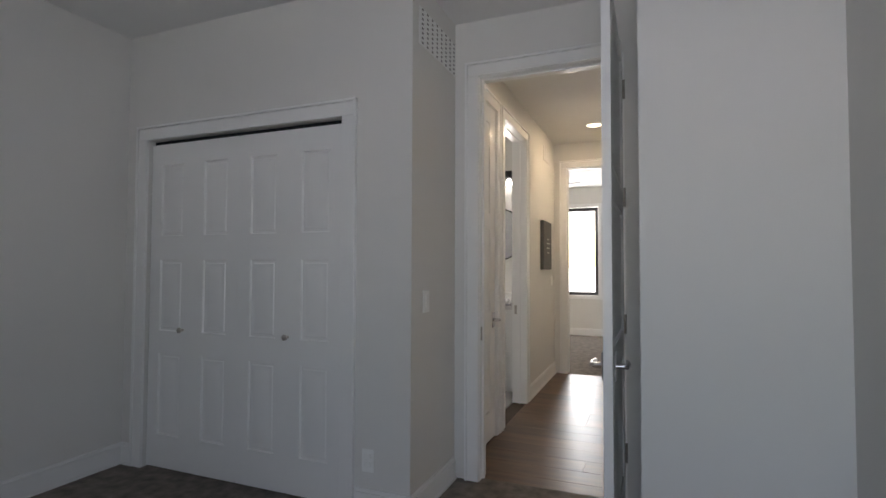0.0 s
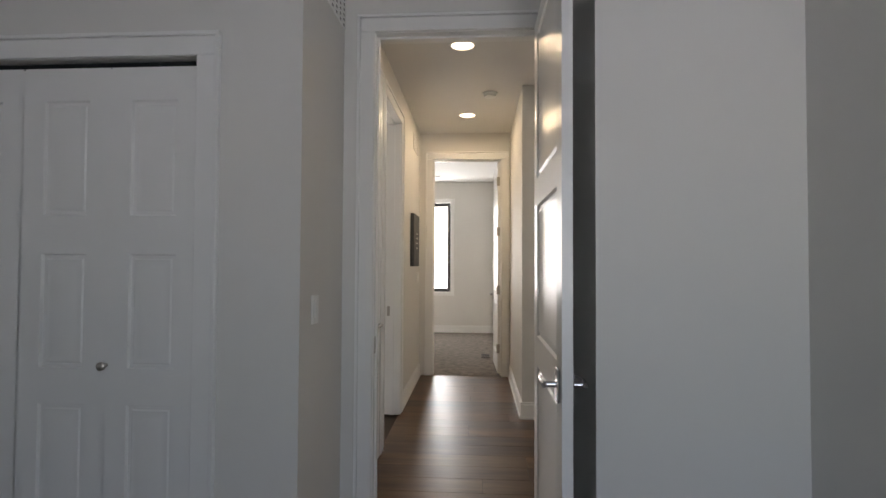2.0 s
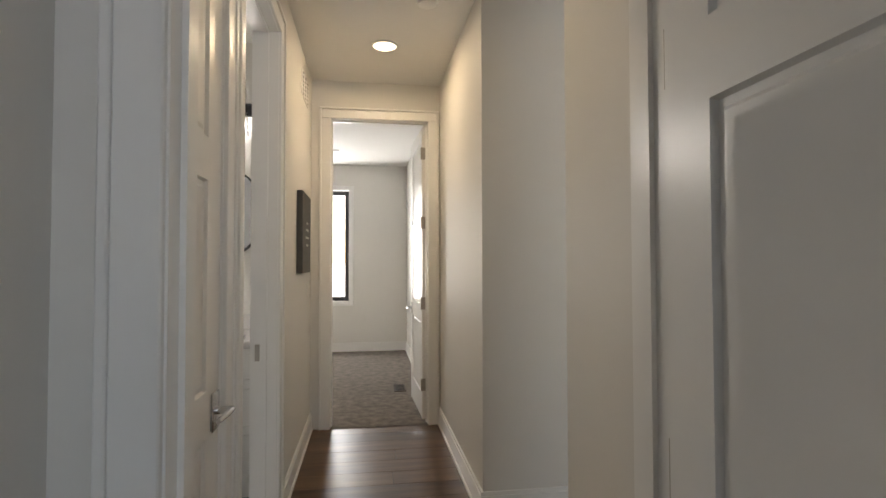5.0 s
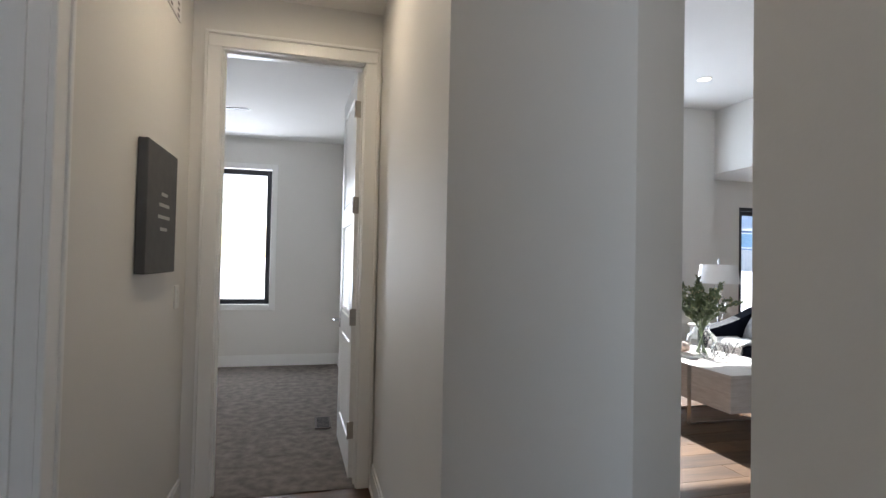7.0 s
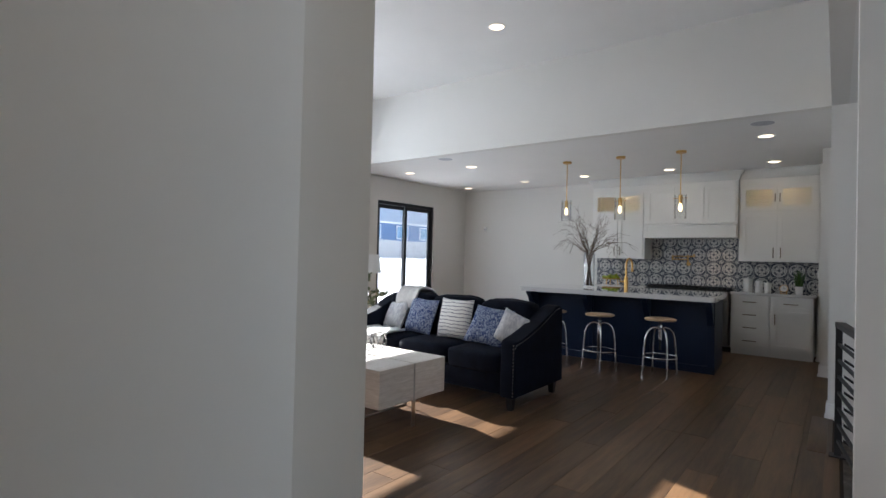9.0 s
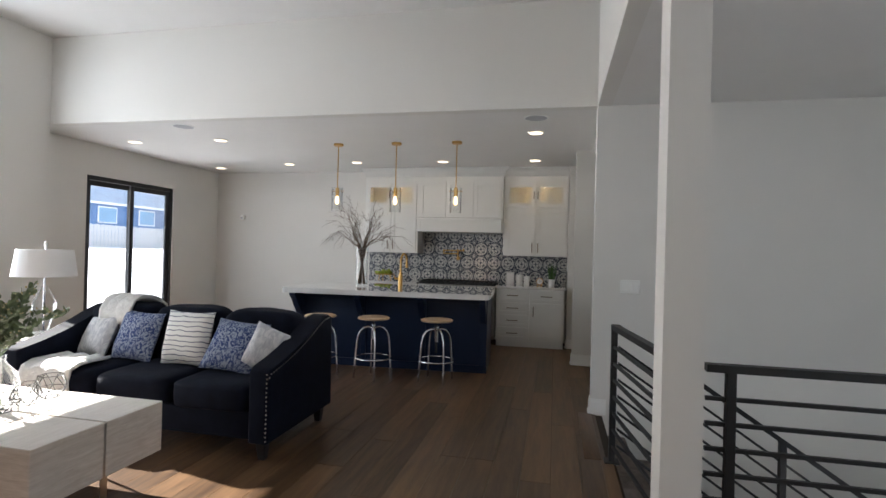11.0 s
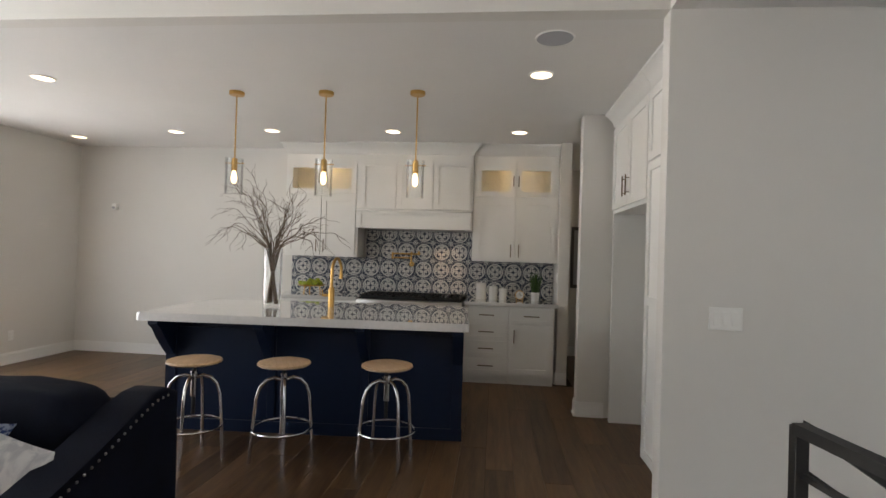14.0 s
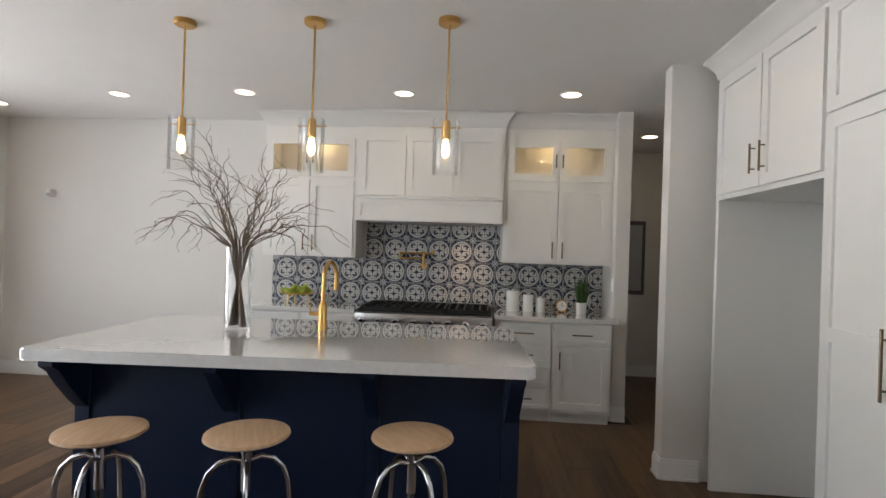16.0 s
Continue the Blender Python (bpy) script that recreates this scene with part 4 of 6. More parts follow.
def cabinet(name, m, w, h, d, label, fronts, foot=0.0, group="kitchen cabinets", hollow=None):
    """Cabinet in its own frame: front at y 0 facing -y, centred on x, standing on z 0. fronts: (kind, x0, x1, z0, z1, pull)."""
    ob = thing(name, m, label, "cabinet", group)
    bm = bmesh.new()
    if hollow:
        for b in ((-w / 2, w / 2, 0.001, d, 0, hollow), (-w / 2, -w / 2 + 0.018, 0.001, d, hollow, h), (w / 2 - 0.018, w / 2, 0.001, d, hollow, h), (-w / 2, w / 2, d - 0.015, d, hollow, h), (-w / 2, w / 2, 0.001, d, h - 0.018, h), (-w / 2, w / 2, 0.0005, 0.02, h - 0.06, h - 0.018), (-0.02, 0.02, 0.0005, 0.02, hollow, h - 0.06), (-w / 2 + 0.018, -w / 2 + 0.045, 0.0005, 0.02, hollow, h - 0.06), (w / 2 - 0.045, w / 2 - 0.018, 0.0005, 0.02, hollow, h - 0.06)):
            bx(bm, *b)
    else:
        bx(bm, -w / 2, w / 2, 0.001, d, foot, h)
    if foot:
        bx(bm, -w / 2, w / 2, 0.06, d, 0, foot)
    part("body", bm, M_CAB, ob)
    for kind, x0, x1, z0, z1, hp in fronts:
        bm = bmesh.new()
        if kind == "drawer":
            shaker(bm, x0, x1, z0, z1, rail=0.032)
            fr = part("drawer_front", bm, M_CAB, ob)
            pull(fr, (x0 + x1) / 2, (z0 + z1) / 2, -0.02, False, 0.17)
        elif kind == "glass":
            shaker(bm, x0, x1, z0, z1, glass_hole=True)
            fr = part("door", bm, M_CAB, ob)
            pn = part("pane", B(x0 + 0.055, x1 - 0.055, -0.010, -0.006, z0 + 0.055, z1 - 0.055), M_GLASS, fr)
            pn.visible_shadow = False
        else:
            shaker(bm, x0, x1, z0, z1)
            if kind == "tall":
                bx(bm, x0 + 0.058, x1 - 0.058, -0.02, -0.0075, 1.13, 1.19)
            fr = part("door", bm, M_CAB, ob)
        if hp and kind != "drawer":
            pull(fr, hp[0], hp[1], -0.02, True, hp[2] if len(hp) > 2 else 0.15)
    return ob


def kx(yc, x, z):
    return pose(x, yc, z, 0, 0, -90)


def crown(parent, x0, x1, z0, z1, d0, d1, ends=(True, True)):
    """Crown moulding that flares from depth d0 to d1 in front of the cabinet, with mitred returns."""
    bm = bmesh.new()
    prof = [(d0, z0), (d0 - 0.012, z0 + 0.012), (d0 - 0.02, z0 + 0.05), (d1 + 0.015, z1 - 0.03), (d1, z1 - 0.02), (d1, z1)]
    rings = []
    for y, z in prof:
        o0, o1 = (d0 - y) if ends[0] else 0, (d0 - y) if ends[1] else 0
        rings.append([bm.verts.new(c) for c in ((x0 - o0, 0.33, z), (x0 - o0, y, z), (x1 + o1, y, z), (x1 + o1, 0.33, z))])
    for a, b in zip(rings, rings[1:]):
        for i in range(3):
            bm.faces.new((a[i], a[i + 1], b[i + 1], b[i]))
    part("crown", bm, M_CAB, parent)


UX, UZ = 9.485, 1.365
for yc, w, lab in ((7.376, 0.908, "white shaker upper cabinet with lit glass doors on top"), (5.047, 0.985, "white shaker upper cabinet with lit glass doors on top")):
    h2 = w / 2
    ob = cabinet("upper_cabinet", kx(yc, UX, UZ), w, 1.18, 0.335, lab, [
        ("door", -h2 + 0.03, -0.004, 0.02, 0.725, (-0.045, 0.13)), ("door", 0.004, h2 - 0.03, 0.02, 0.725, (0.045, 0.13)),
        ("glass", -h2 + 0.03, -0.004, 0.76, 1.125, (-0.03, 0.94, 0.12)), ("glass", 0.004, h2 - 0.03, 0.76, 1.125, (0.03, 0.94, 0.12))], hollow=0.76)
    part("frieze", B(-h2, h2, 0.0, 0.3, 1.18, 1.30), M_CAB, ob)
    crown(ob, -h2, h2, 1.24, 1.374, 0.0, -0.07, (yc > 7, False))
    li = new("cabinet_light", bpy.data.lights.new("cabinet_light", "POINT"))
    li.data.energy, li.data.color, li.data.shadow_soft_size = 0.10, (1.0, 0.66, 0.28), 0.03
    li.location = (UX + 0.16, yc, UZ + 1.12)

hood = cabinet("hood_cabinet", kx(6.232, 9.44, 1.72), 1.375, 0.83, 0.375, "white shaker range hood cabinet with three doors and a mantel", [
    ("door", -0.655, -0.225, 0.235, 0.80, None), ("door", -0.215, 0.215, 0.235, 0.80, None), ("door", 0.225, 0.655, 0.235, 0.80, None)])
bm = bmesh.new()
shaker(bm, -0.668, 0.668, 0.0, 0.20, y=-0.03, rail=0.04)
bx(bm, -0.668, 0.668, -0.03, 0.0, 0.0, 0.20)
bx(bm, -0.685, 0.685, -0.065, 0.0, 0.20, 0.225, bev=0.006)
part("mantel", bm, M_CAB, hood)
part("frieze", B(-0.687, 0.687, 0.0, 0.3, 0.83, 0.95), M_CAB, hood)
crown(hood, -0.687, 0.687, 0.88, 1.018, 0.0, -0.085)
part("liner", B(-0.60, 0.60, 0.02, 0.36, -0.012, 0.0), M_STEEL, hood, "stainless steel hood liner")
li = new("hood_light", bpy.data.lights.new("hood_light", "SPOT"))
li.data.energy, li.data.color, li.data.spot_size, li.data.spot_blend, li.data.shadow_soft_size = 1.0, (1.0, 0.62, 0.36), radians(60), 0.8, 0.02
li.matrix_world = look((9.62, 5.87, 1.70), (9.80, 5.87, 1.25))

BX = 9.20
cabinet("drawer_cabinet", kx(5.345, BX, 0), 0.49, 0.875, 0.61, "white shaker base cabinet with four drawers", [("drawer", -0.225, 0.225, z0, z1, None) for z0, z1 in ((0.13, 0.30), (0.325, 0.485), (0.51, 0.67), (0.695, 0.855))], 0.09)
cabinet("base_cabinet", kx(4.845, BX, 0), 0.50, 0.875, 0.61, "white shaker base cabinet with a drawer over a door", [("drawer", -0.235, 0.225, 0.695, 0.855, None), ("door", -0.235, 0.225, 0.13, 0.67, (-0.19, 0.55))], 0.09)
for yc in (7.08, 7.575):
    cabinet("base_cabinet", kx(yc, BX, 0), 0.49, 0.875, 0.61, "white shaker base cabinet with a drawer over a door", [("drawer", -0.23, 0.23, 0.695, 0.855, None), ("door", -0.23, 0.23, 0.13, 0.67, (-0.185, 0.55))], 0.09)
for y0, y1, lab in ((4.56, 5.60, "white quartz counter beside the range"), (6.83, 7.84, "white quartz counter on the base cabinets")):
    single("worktop", B(9.165, 9.815, y0, y1, 0.875, 0.915, bev=0.004), M_QUARTZ, lab, "counter")

rng = thing("range", kx(6.215, 9.13, 0), "stainless steel professional gas range with black grates", "range")
part("body", B(-0.60, 0.60, 0.02, 0.66, 0.10, 0.90), M_STEEL, rng)
part("control_panel", B(-0.60, 0.60, -0.03, 0.02, 0.76, 0.90, bev=0.012, seg=2), M_STEEL, rng)
part("oven_door", B(-0.59, 0.59, -0.01, 0.019, 0.16, 0.74, bev=0.006), M_STEEL, rng)
part("cooktop", B(-0.59, 0.59, 0.05, 0.64, 0.901, 0.915), M_DARK, rng)
part("back_rail", B(-0.60, 0.60, 0.63, 0.665, 0.915, 0.95), M_STEEL, rng)
for g in range(3):
    bm = bmesh.new()
    x0 = -0.57 + g * 0.385
    for k in range(6):
        bx(bm, x0 + k * 0.07, x0 + k * 0.07 + 0.014, 0.06, 0.61, 0.93, 0.95)
    for k in range(4):
        bx(bm, x0, x0 + 0.365, 0.06 + k * 0.178, 0.074 + k * 0.178, 0.916, 0.946)
    part("grate", bm, M_IRON, rng)
for k in range(8):
    x = -0.53 + k * 0.15
    bm = bmesh.new()
    tube(bm, [(x, -0.03, 0.83), (x, -0.04, 0.83), (x, -0.042, 0.83), (x, -0.075, 0.83)], [0.03, 0.03, 0.022, 0.02], 16)
    part("knob", bm, M_CHROME, rng)
bm = bmesh.new()
tube(bm, [(-0.5, -0.06, 0.70), (0.5, -0.06, 0.70)], 0.012, 10)
part("oven_handle", bm, M_CHROME, rng)

# pot filler on the tiles
pf = thing("pot_filler", pose(9.80, 6.30, 1.30), "brass folding pot filler tap on the tiled wall", "pot filler")
bm = bmesh.new()
tube(bm, [(0.005, 0, 0), (-0.02, 0, 0)], [0.032, 0.03], 16)
tube(bm, [(-0.02, 0, 0), (-0.06, 0, 0), (-0.06, 0, 0.15)], 0.011, 10)
part("wall_mount", bm, M_BRASS, pf)
bm = bmesh.new()
tube(bm, [(-0.06, -0.11, 0.125), (-0.06, 0.235, 0.125)], 0.010, 10)
tube(bm, [(-0.07, 0.235, 0.14), (-0.07, 0.235, 0.06)], 0.012, 10)
tube(bm, [(-0.08, 0.235, 0.075), (-0.08, 0.0, 0.075)], 0.010, 10)
part("arm", bm, M_BRASS, pf)
bm = bmesh.new()
tube(bm, [(-0.06, -0.09, 0.125), (-0.06, -0.09, 0.16)], 0.014, 10)
part("valve", bm, M_BRASS, pf)

# tall wall with refrigerator space
FY = 4.24
for x0, x1 in ((6.32, 7.04),):
    xc, w = (x0 + x1) / 2, x1 - x0
    h2 = w / 2
    pan = cabinet("pantry_cabinet", pose(xc, FY, 0, 0, 0, 180), w, 2.60, 0.72, "tall white shaker pantry cabinet", [
        ("tall", -h2 + 0.014, 0.075, 0.11, 2.085, (0.036, 1.10, 0.26)), ("tall", 0.083, h2 - 0.004, 0.11, 2.085, (0.122, 1.10, 0.26)),
        ("door", -h2 + 0.014, 0.075, 2.10, 2.57, None), ("door", 0.083, h2 - 0.004, 2.10, 2.57, None)], 0.1)
    crown(pan, -h2, h2, 2.60, 2.738, 0.0, -0.075, (False, False))
fc = cabinet("fridge_cabinet", pose(7.56, FY, 1.83, 0, 0, 180), 1.03, 0.77, 0.72, "white shaker cabinet above the empty refrigerator space", [("door", -0.507, -0.005, 0.03, 0.74, (-0.05, 0.18, 0.16)), ("door", 0.005, 0.507, 0.03, 0.74, (0.05, 0.18, 0.16))])
crown(fc, -0.55, 0.515, 0.77, 0.908, 0.0, -0.075, (True, False))
part("side_panel", B(-0.55, -0.516, 0.0, 0.73, -1.83, 0.77, bev=0.002), M_CAB, fc)

# island
ISL = pose(7.32, 6.655, 0, 0, 0, 3.5)
isl = thing("kitchen_island", ISL, "navy blue panelled kitchen island", "kitchen island")
part("body", B(0.0, 0.86, -1.165, 1.165, 0.0, 0.875), M_NAVY, isl)
bm = bmesh.new()
for y0, y1 in ((-1.165, -1.08), (-0.44, -0.38), (0.29, 0.35), (1.085, 1.165)):
    bx(bm, -0.014, 0.0, y0, y1, 0.0, 0.875, bev=0.002)
bx(bm, -0.014, 0.0, -1.08, 1.085, 0.80, 0.875, bev=0.002)
part("front_trim", bm, M_NAVY, isl)
part("plinth", B(-0.018, 0.0, -1.17, 1.17, 0.0, 0.09, bev=0.003), M_NAVY, isl)
for y in (-1.12, -0.41, 0.34, 1.125):
    bm = bmesh.new()
    prof = [(-0.015, 0.873), (-0.27, 0.873), (-0.27, 0.845), (-0.22, 0.81), (-0.16, 0.73), (-0.07, 0.63), (-0.015, 0.58)]
    a, b = [bm.verts.new((x, y - 0.035, z)) for x, z in prof], [bm.verts.new((x, y + 0.035, z)) for x, z in prof]
    for i in range(len(prof)):
        bm.faces.new((a[i], a[(i + 1) % len(prof)], b[(i + 1) % len(prof)], b[i]))
    bm.faces.new(a)
    bm.faces.new(b)
    part("corbel", bm, M_NAVY, isl)
bm = bmesh.new()
r, pts = 0.04, []
x0, x1, y0, y1 = -0.30, 0.97, -1.20, 1.245
for cx, cy, a0 in ((x1 - r, y1 - r, 0), (x0 + r, y1 - r, 90), (x0 + r, y0 + r, 180), (x1 - r, y0 + r, 270)):
    pts += [(cx + r * math.cos(radians(a0 + 15 * k)), cy + r * math.sin(radians(a0 + 15 * k))) for k in range(7)]
prism(bm, pts, 0.876, 0.935)
bmesh.ops.bevel(bm, geom=[e for e in bm.edges if abs(e.verts[0].co.z - e.verts[1].co.z) < 1e-4], offset=0.006, segments=2, affect="EDGES")
single("island_worktop", bm, M_QUARTZ, "thick polished white quartz island top", "counter", ISL)
ft = thing("faucet", pose(7.86, 6.70, 0.935), "brushed brass gooseneck kitchen faucet on the island", "faucet")
bm = bmesh.new()
lathe(bm, [(0.027, 0.0), (0.027, 0.15), (0.022, 0.165), (0.016, 0.175)], n=20)
part("body", bm, M_BRASS, ft)
bm = bmesh.new()
arc = [(0.0, 0.0, 0.17), (0, 0, 0.34)] + [(0.085 - 0.085 * math.cos(radians(15 * k)), -0.03 * k / 12, 0.34 + 0.085 * math.sin(radians(15 * k))) for k in range(1, 13)]
tube(bm, arc + [(0.17, -0.031, 0.28)], 0.0135, 12)
part("spout", bm, M_BRASS, ft)
bm = bmesh.new()
tube(bm, [(0.17, -0.031, 0.29), (0.17, -0.031, 0.24)], 0.016, 12)
part("spray_head", bm, M_BRASS, ft)
bm = bmesh.new()
tube(bm, [(0, 0.0, 0.10), (0, 0.06, 0.10), (0, 0.085, 0.10)], [0.014, 0.014, 0.011], 12)
tube(bm, [(0, 0.075, 0.10), (-0.02, 0.08, 0.15)], 0.005, 8)
part("handle", bm, M_BRASS, ft)

# stools
st = thing("bar_stool", pose(6.89, 5.98, 0, 0, 0, 38), "round wooden seat bar stool with bent steel legs", "stool", "stools at the island")
bm = bmesh.new()
lathe(bm, [(0.10, 0.640), (0.163, 0.643), (0.176, 0.652), (0.173, 0.664), (0.15, 0.671), (0.04, 0.669)], n=36)
part("seat", bm, M_OAKSEAT, st, "pale round wooden seat")
for k in range(4):
    a = radians(90 * k)
    prof = [(0.012, 0.545), (0.06, 0.56), (0.11, 0.545), (0.15, 0.505), (0.172, 0.44), (0.185, 0.30), (0.205, 0.0)]
    pts = []
    for (r0, z0), (r1, z1) in zip(prof, prof[1:]):
        pts += [(r0 + (r1 - r0) * t, z0 + (z1 - z0) * t) for t in (0, 0.5)]
    pts.append(prof[-1])
    bm = bmesh.new()
    tube(bm, [(r * math.cos(a), r * math.sin(a), z) for r, z in pts], 0.0115, 10)
    part("leg", bm, M_CHROME, st)
bm = bmesh.new()
ring = [(0.2 * math.cos(radians(10 * k)), 0.2 * math.sin(radians(10 * k)), 0.225) for k in range(37)]
tube(bm, ring, 0.008, 8, cap=False)
part("foot_ring", bm, M_CHROME, st)
bm = bmesh.new()
lathe(bm, [(0.022, 0.42), (0.022, 0.575), (0.026, 0.575), (0.026, 0.59), (0.02, 0.59)], n=18)
part("hub", bm, M_CHROME, st)
bm = bmesh.new()
lathe(bm, [(0.013, 0.30), (0.013, 0.642)], n=14)
part("screw", bm, M_IRON, st)
copy_thing(st, pose(6.80, 6.67, 0, 0, 0, 25))
copy_thing(st, pose(6.73, 7.27, 0, 0, 0, 12))

# pendants
pd = thing("pendant_light", pose(7.545, 7.474, H), "brass pendant with a clear glass cylinder and lit bulb", "pendant light", "pendants over the island")
bm = bmesh.new()
lathe(bm, [(0.062, 0.0), (0.062, -0.022), (0.055, -0.028), (0.01, -0.03)], n=28)
part("canopy", bm, M_BRASS, pd)
bm = bmesh.new()
lathe(bm, [(0.006, -0.03), (0.006, -0.565)], n=10)
part("rod", bm, M_BRASS, pd)
bm = bmesh.new()
lathe(bm, [(0.012, -0.555), (0.024, -0.565), (0.024, -0.66), (0.018, -0.665)], n=20)
part("socket", bm, M_BRASS, pd)
bm = bmesh.new()
tube(bm, [(0, -0.085, -0.60), (0, 0.085, -0.60)], 0.004, 8)
part("cross_pin", bm, M_BRASS, pd)
bm = bmesh.new()
lathe(bm, [(0.072, -0.56), (0.072, -0.86), (0.0695, -0.86), (0.0695, -0.56), (0.072, -0.56)], n=36, close=False)
part("glass_cylinder", bm, M_VASE, pd).visible_shadow = False
bm = bmesh.new()
lathe(bm, [(0.011, -0.66), (0.017, -0.685), (0.024, -0.72), (0.021, -0.75), (0.008, -0.768)], n=20)
part("bulb", bm, M_BULB, pd)
copy_thing(pd, pose(7.545, 6.70, H))
copy_thing(pd, pose(7.545, 5.935, H))

# ---- living room ----
SX, SY0, SY1 = 4.45, 6.53, 8.72
sofa = thing("sofa", pose(SX, SY0, 0), "navy blue upholstered sofa with sloping arms and nailhead trim", "sofa")
LW = SY1 - SY0
arm_prof = [(0.0, 0.12), (0.0, 0.585), (0.015, 0.605), (0.05, 0.613), (0.18, 0.64), (0.36, 0.69), (0.54, 0.755), (0.70, 0.825), (0.80, 0.865), (0.88, 0.87), (0.95, 0.84), (0.97, 0.12)]
for y0, y1 in ((0.0, 0.15), (LW - 0.15, LW)):
    bm = bmesh.new()
    a, b = [bm.verts.new((x, y0, z)) for x, z in arm_prof], [bm.verts.new((x, y1, z)) for x, z in arm_prof]
    n = len(arm_prof)
    for i in range(n):
        bm.faces.new((a[i], a[(i + 1) % n], b[(i + 1) % n], b[i]))
    bm.faces.new(a)
    bm.faces.new(b)
    bmesh.ops.bevel(bm, geom=[e for f in bm.faces if len(f.verts) > 5 for e in f.edges], offset=0.022, segments=3, affect="EDGES", profile=0.6)
    arm = part("arm", bm, M_NAVYCLOTH, sofa)
    side = y0 + 0.018 if y0 == 0 else y1 - 0.018
    studs = [(0.0, 0.14 + 0.029 * k) for k in range(16)]
    bm = bmesh.new()
    for x, z in studs:
        bmesh.ops.create_uvsphere(bm, u_segments=6, v_segments=4, radius=0.0058, matrix=Matrix.Translation((x - 0.001, side, z)))
    dist, need = 0.0, 0.0
    for (x0, z0), (x1, z1) in zip(arm_prof[1:9], arm_prof[2:10]):
        seg = math.hypot(x1 - x0, z1 - z0)
        while need <= dist + seg:
            t = (need - dist) / seg
            bmesh.ops.create_uvsphere(bm, u_segments=6, v_segments=4, radius=0.0058, matrix=Matrix.Translation((x0 + (x1 - x0) * t, (y0 - 0.001) if y0 == 0 else y1 + 0.001, z0 + (z1 - z0) * t - 0.03)))
            need += 0.031
        dist += seg
    part("nailheads", bm, M_NICKEL, arm, "row of small pale metal nailheads", kind="stuff")
part("seat_base", B(0.04, 0.92, 0.15, LW - 0.15, 0.12, 0.31, bev=0.02, seg=2), M_NAVYCLOTH, sofa)
part("back_frame", B(0.78, 0.97, 0.15, LW - 0.15, 0.12, 0.80, bev=0.04, seg=3), M_NAVYCLOTH, sofa)
cw = (LW - 0.30) / 3
for k in range(3):
    yc = 0.15 + cw * (k + 0.5)
    bm = bmesh.new()
    soft(bm, (0.36, yc, 0.385), (0.37, cw / 2 - 0.003, 0.10), 6.0, 14, 0.01)
    part("seat_cushion", bm, M_NAVYCLOTH, sofa)
    bm = bmesh.new()
    soft(bm, (0.70, yc, 0.66), (0.13, cw / 2 + 0.004, 0.245), 5.0, 14, 0.015)
    part("back_cushion", bm, M_NAVYCLOTH, sofa)
for x in (0.06, 0.88):
    for y in (0.07, LW - 0.07):
        bm = bmesh.new()
        vs = [bm.verts.new((x + s * w, y + q * w, z)) for w, z in ((0.022, 0.0), (0.034, 0.13)) for s, q in ((-1, -1), (1, -1), (1, 1), (-1, 1))]
        for i in range(4):
            bm.faces.new((vs[i], vs[(i + 1) % 4], vs[4 + (i + 1) % 4], vs[4 + i]))
        bm.faces.new(vs[:4])
        part("leg", bm, M_BLACK, sofa, "dark tapered wooden leg")


def pillow(m, s, t, material, label):
    """A square stuffed pillow standing on its lower edge, facing -x in its own frame."""
    bm = bmesh.new()
    n = 16
    sides = []
    for sg in (-1, 1):
        g = []
        for j in range(n + 1):
            row = []
            for i in range(n + 1):
                u, v = i / n * 2 - 1, j / n * 2 - 1
                puff = max(0.0, (1 - abs(u) ** 3.2) * (1 - abs(v) ** 3.2)) ** 0.55
                pinch = 1 - 0.07 * (1 - abs(u) ** 2) * (abs(v) ** 2) 
                pinch2 = 1 - 0.07 * (1 - abs(v) ** 2) * (abs(u) ** 2)
                w = 0.012 * noise.noise(Vector((u * 2.2 + s * 9, v * 2.2, sg + t * 31)))
                row.append(bm.verts.new((sg * (t / 2) * puff + w * puff, u * s / 2 * pinch2, s / 2 + v * s / 2 * pinch)))
            g.append(row)
        for a, b in zip(g, g[1:]):
            for i in range(n):
                bm.faces.new((a[i], a[i + 1], b[i + 1], b[i]))
    bmesh.ops.remove_doubles(bm, verts=bm.verts, dist=1e-4)
    single("throw_pillow", bm, material, label, "pillow", m, "pillows on the sofa")


pillow(pose(4.80, 6.83, 0.49, 24, 18, 24), 0.34, 0.13, M_PIL_GREY, "pale grey chevron print pillow leaning on the sofa arm")
pillow(pose(4.74, 7.07, 0.49, 6, 36, 8), 0.42, 0.14, M_PIL_NAVY, "blue damask print pillow slumped on the sofa seat")
pillow(pose(4.85, 7.50, 0.48, 0, 13, -2), 0.42, 0.15, M_PIL_WAVE, "white pillow with dark wavy lines on the sofa")
pillow(pose(4.87, 8.00, 0.48, 2, 20, -4), 0.40, 0.14, M_PIL_NAVY, "blue damask print pillow on the sofa")
pillow(pose(4.89, 8.40, 0.48, -4, 26, -14), 0.35, 0.13, M_PIL_GREY, "pale grey print pillow leaning at the sofa end")


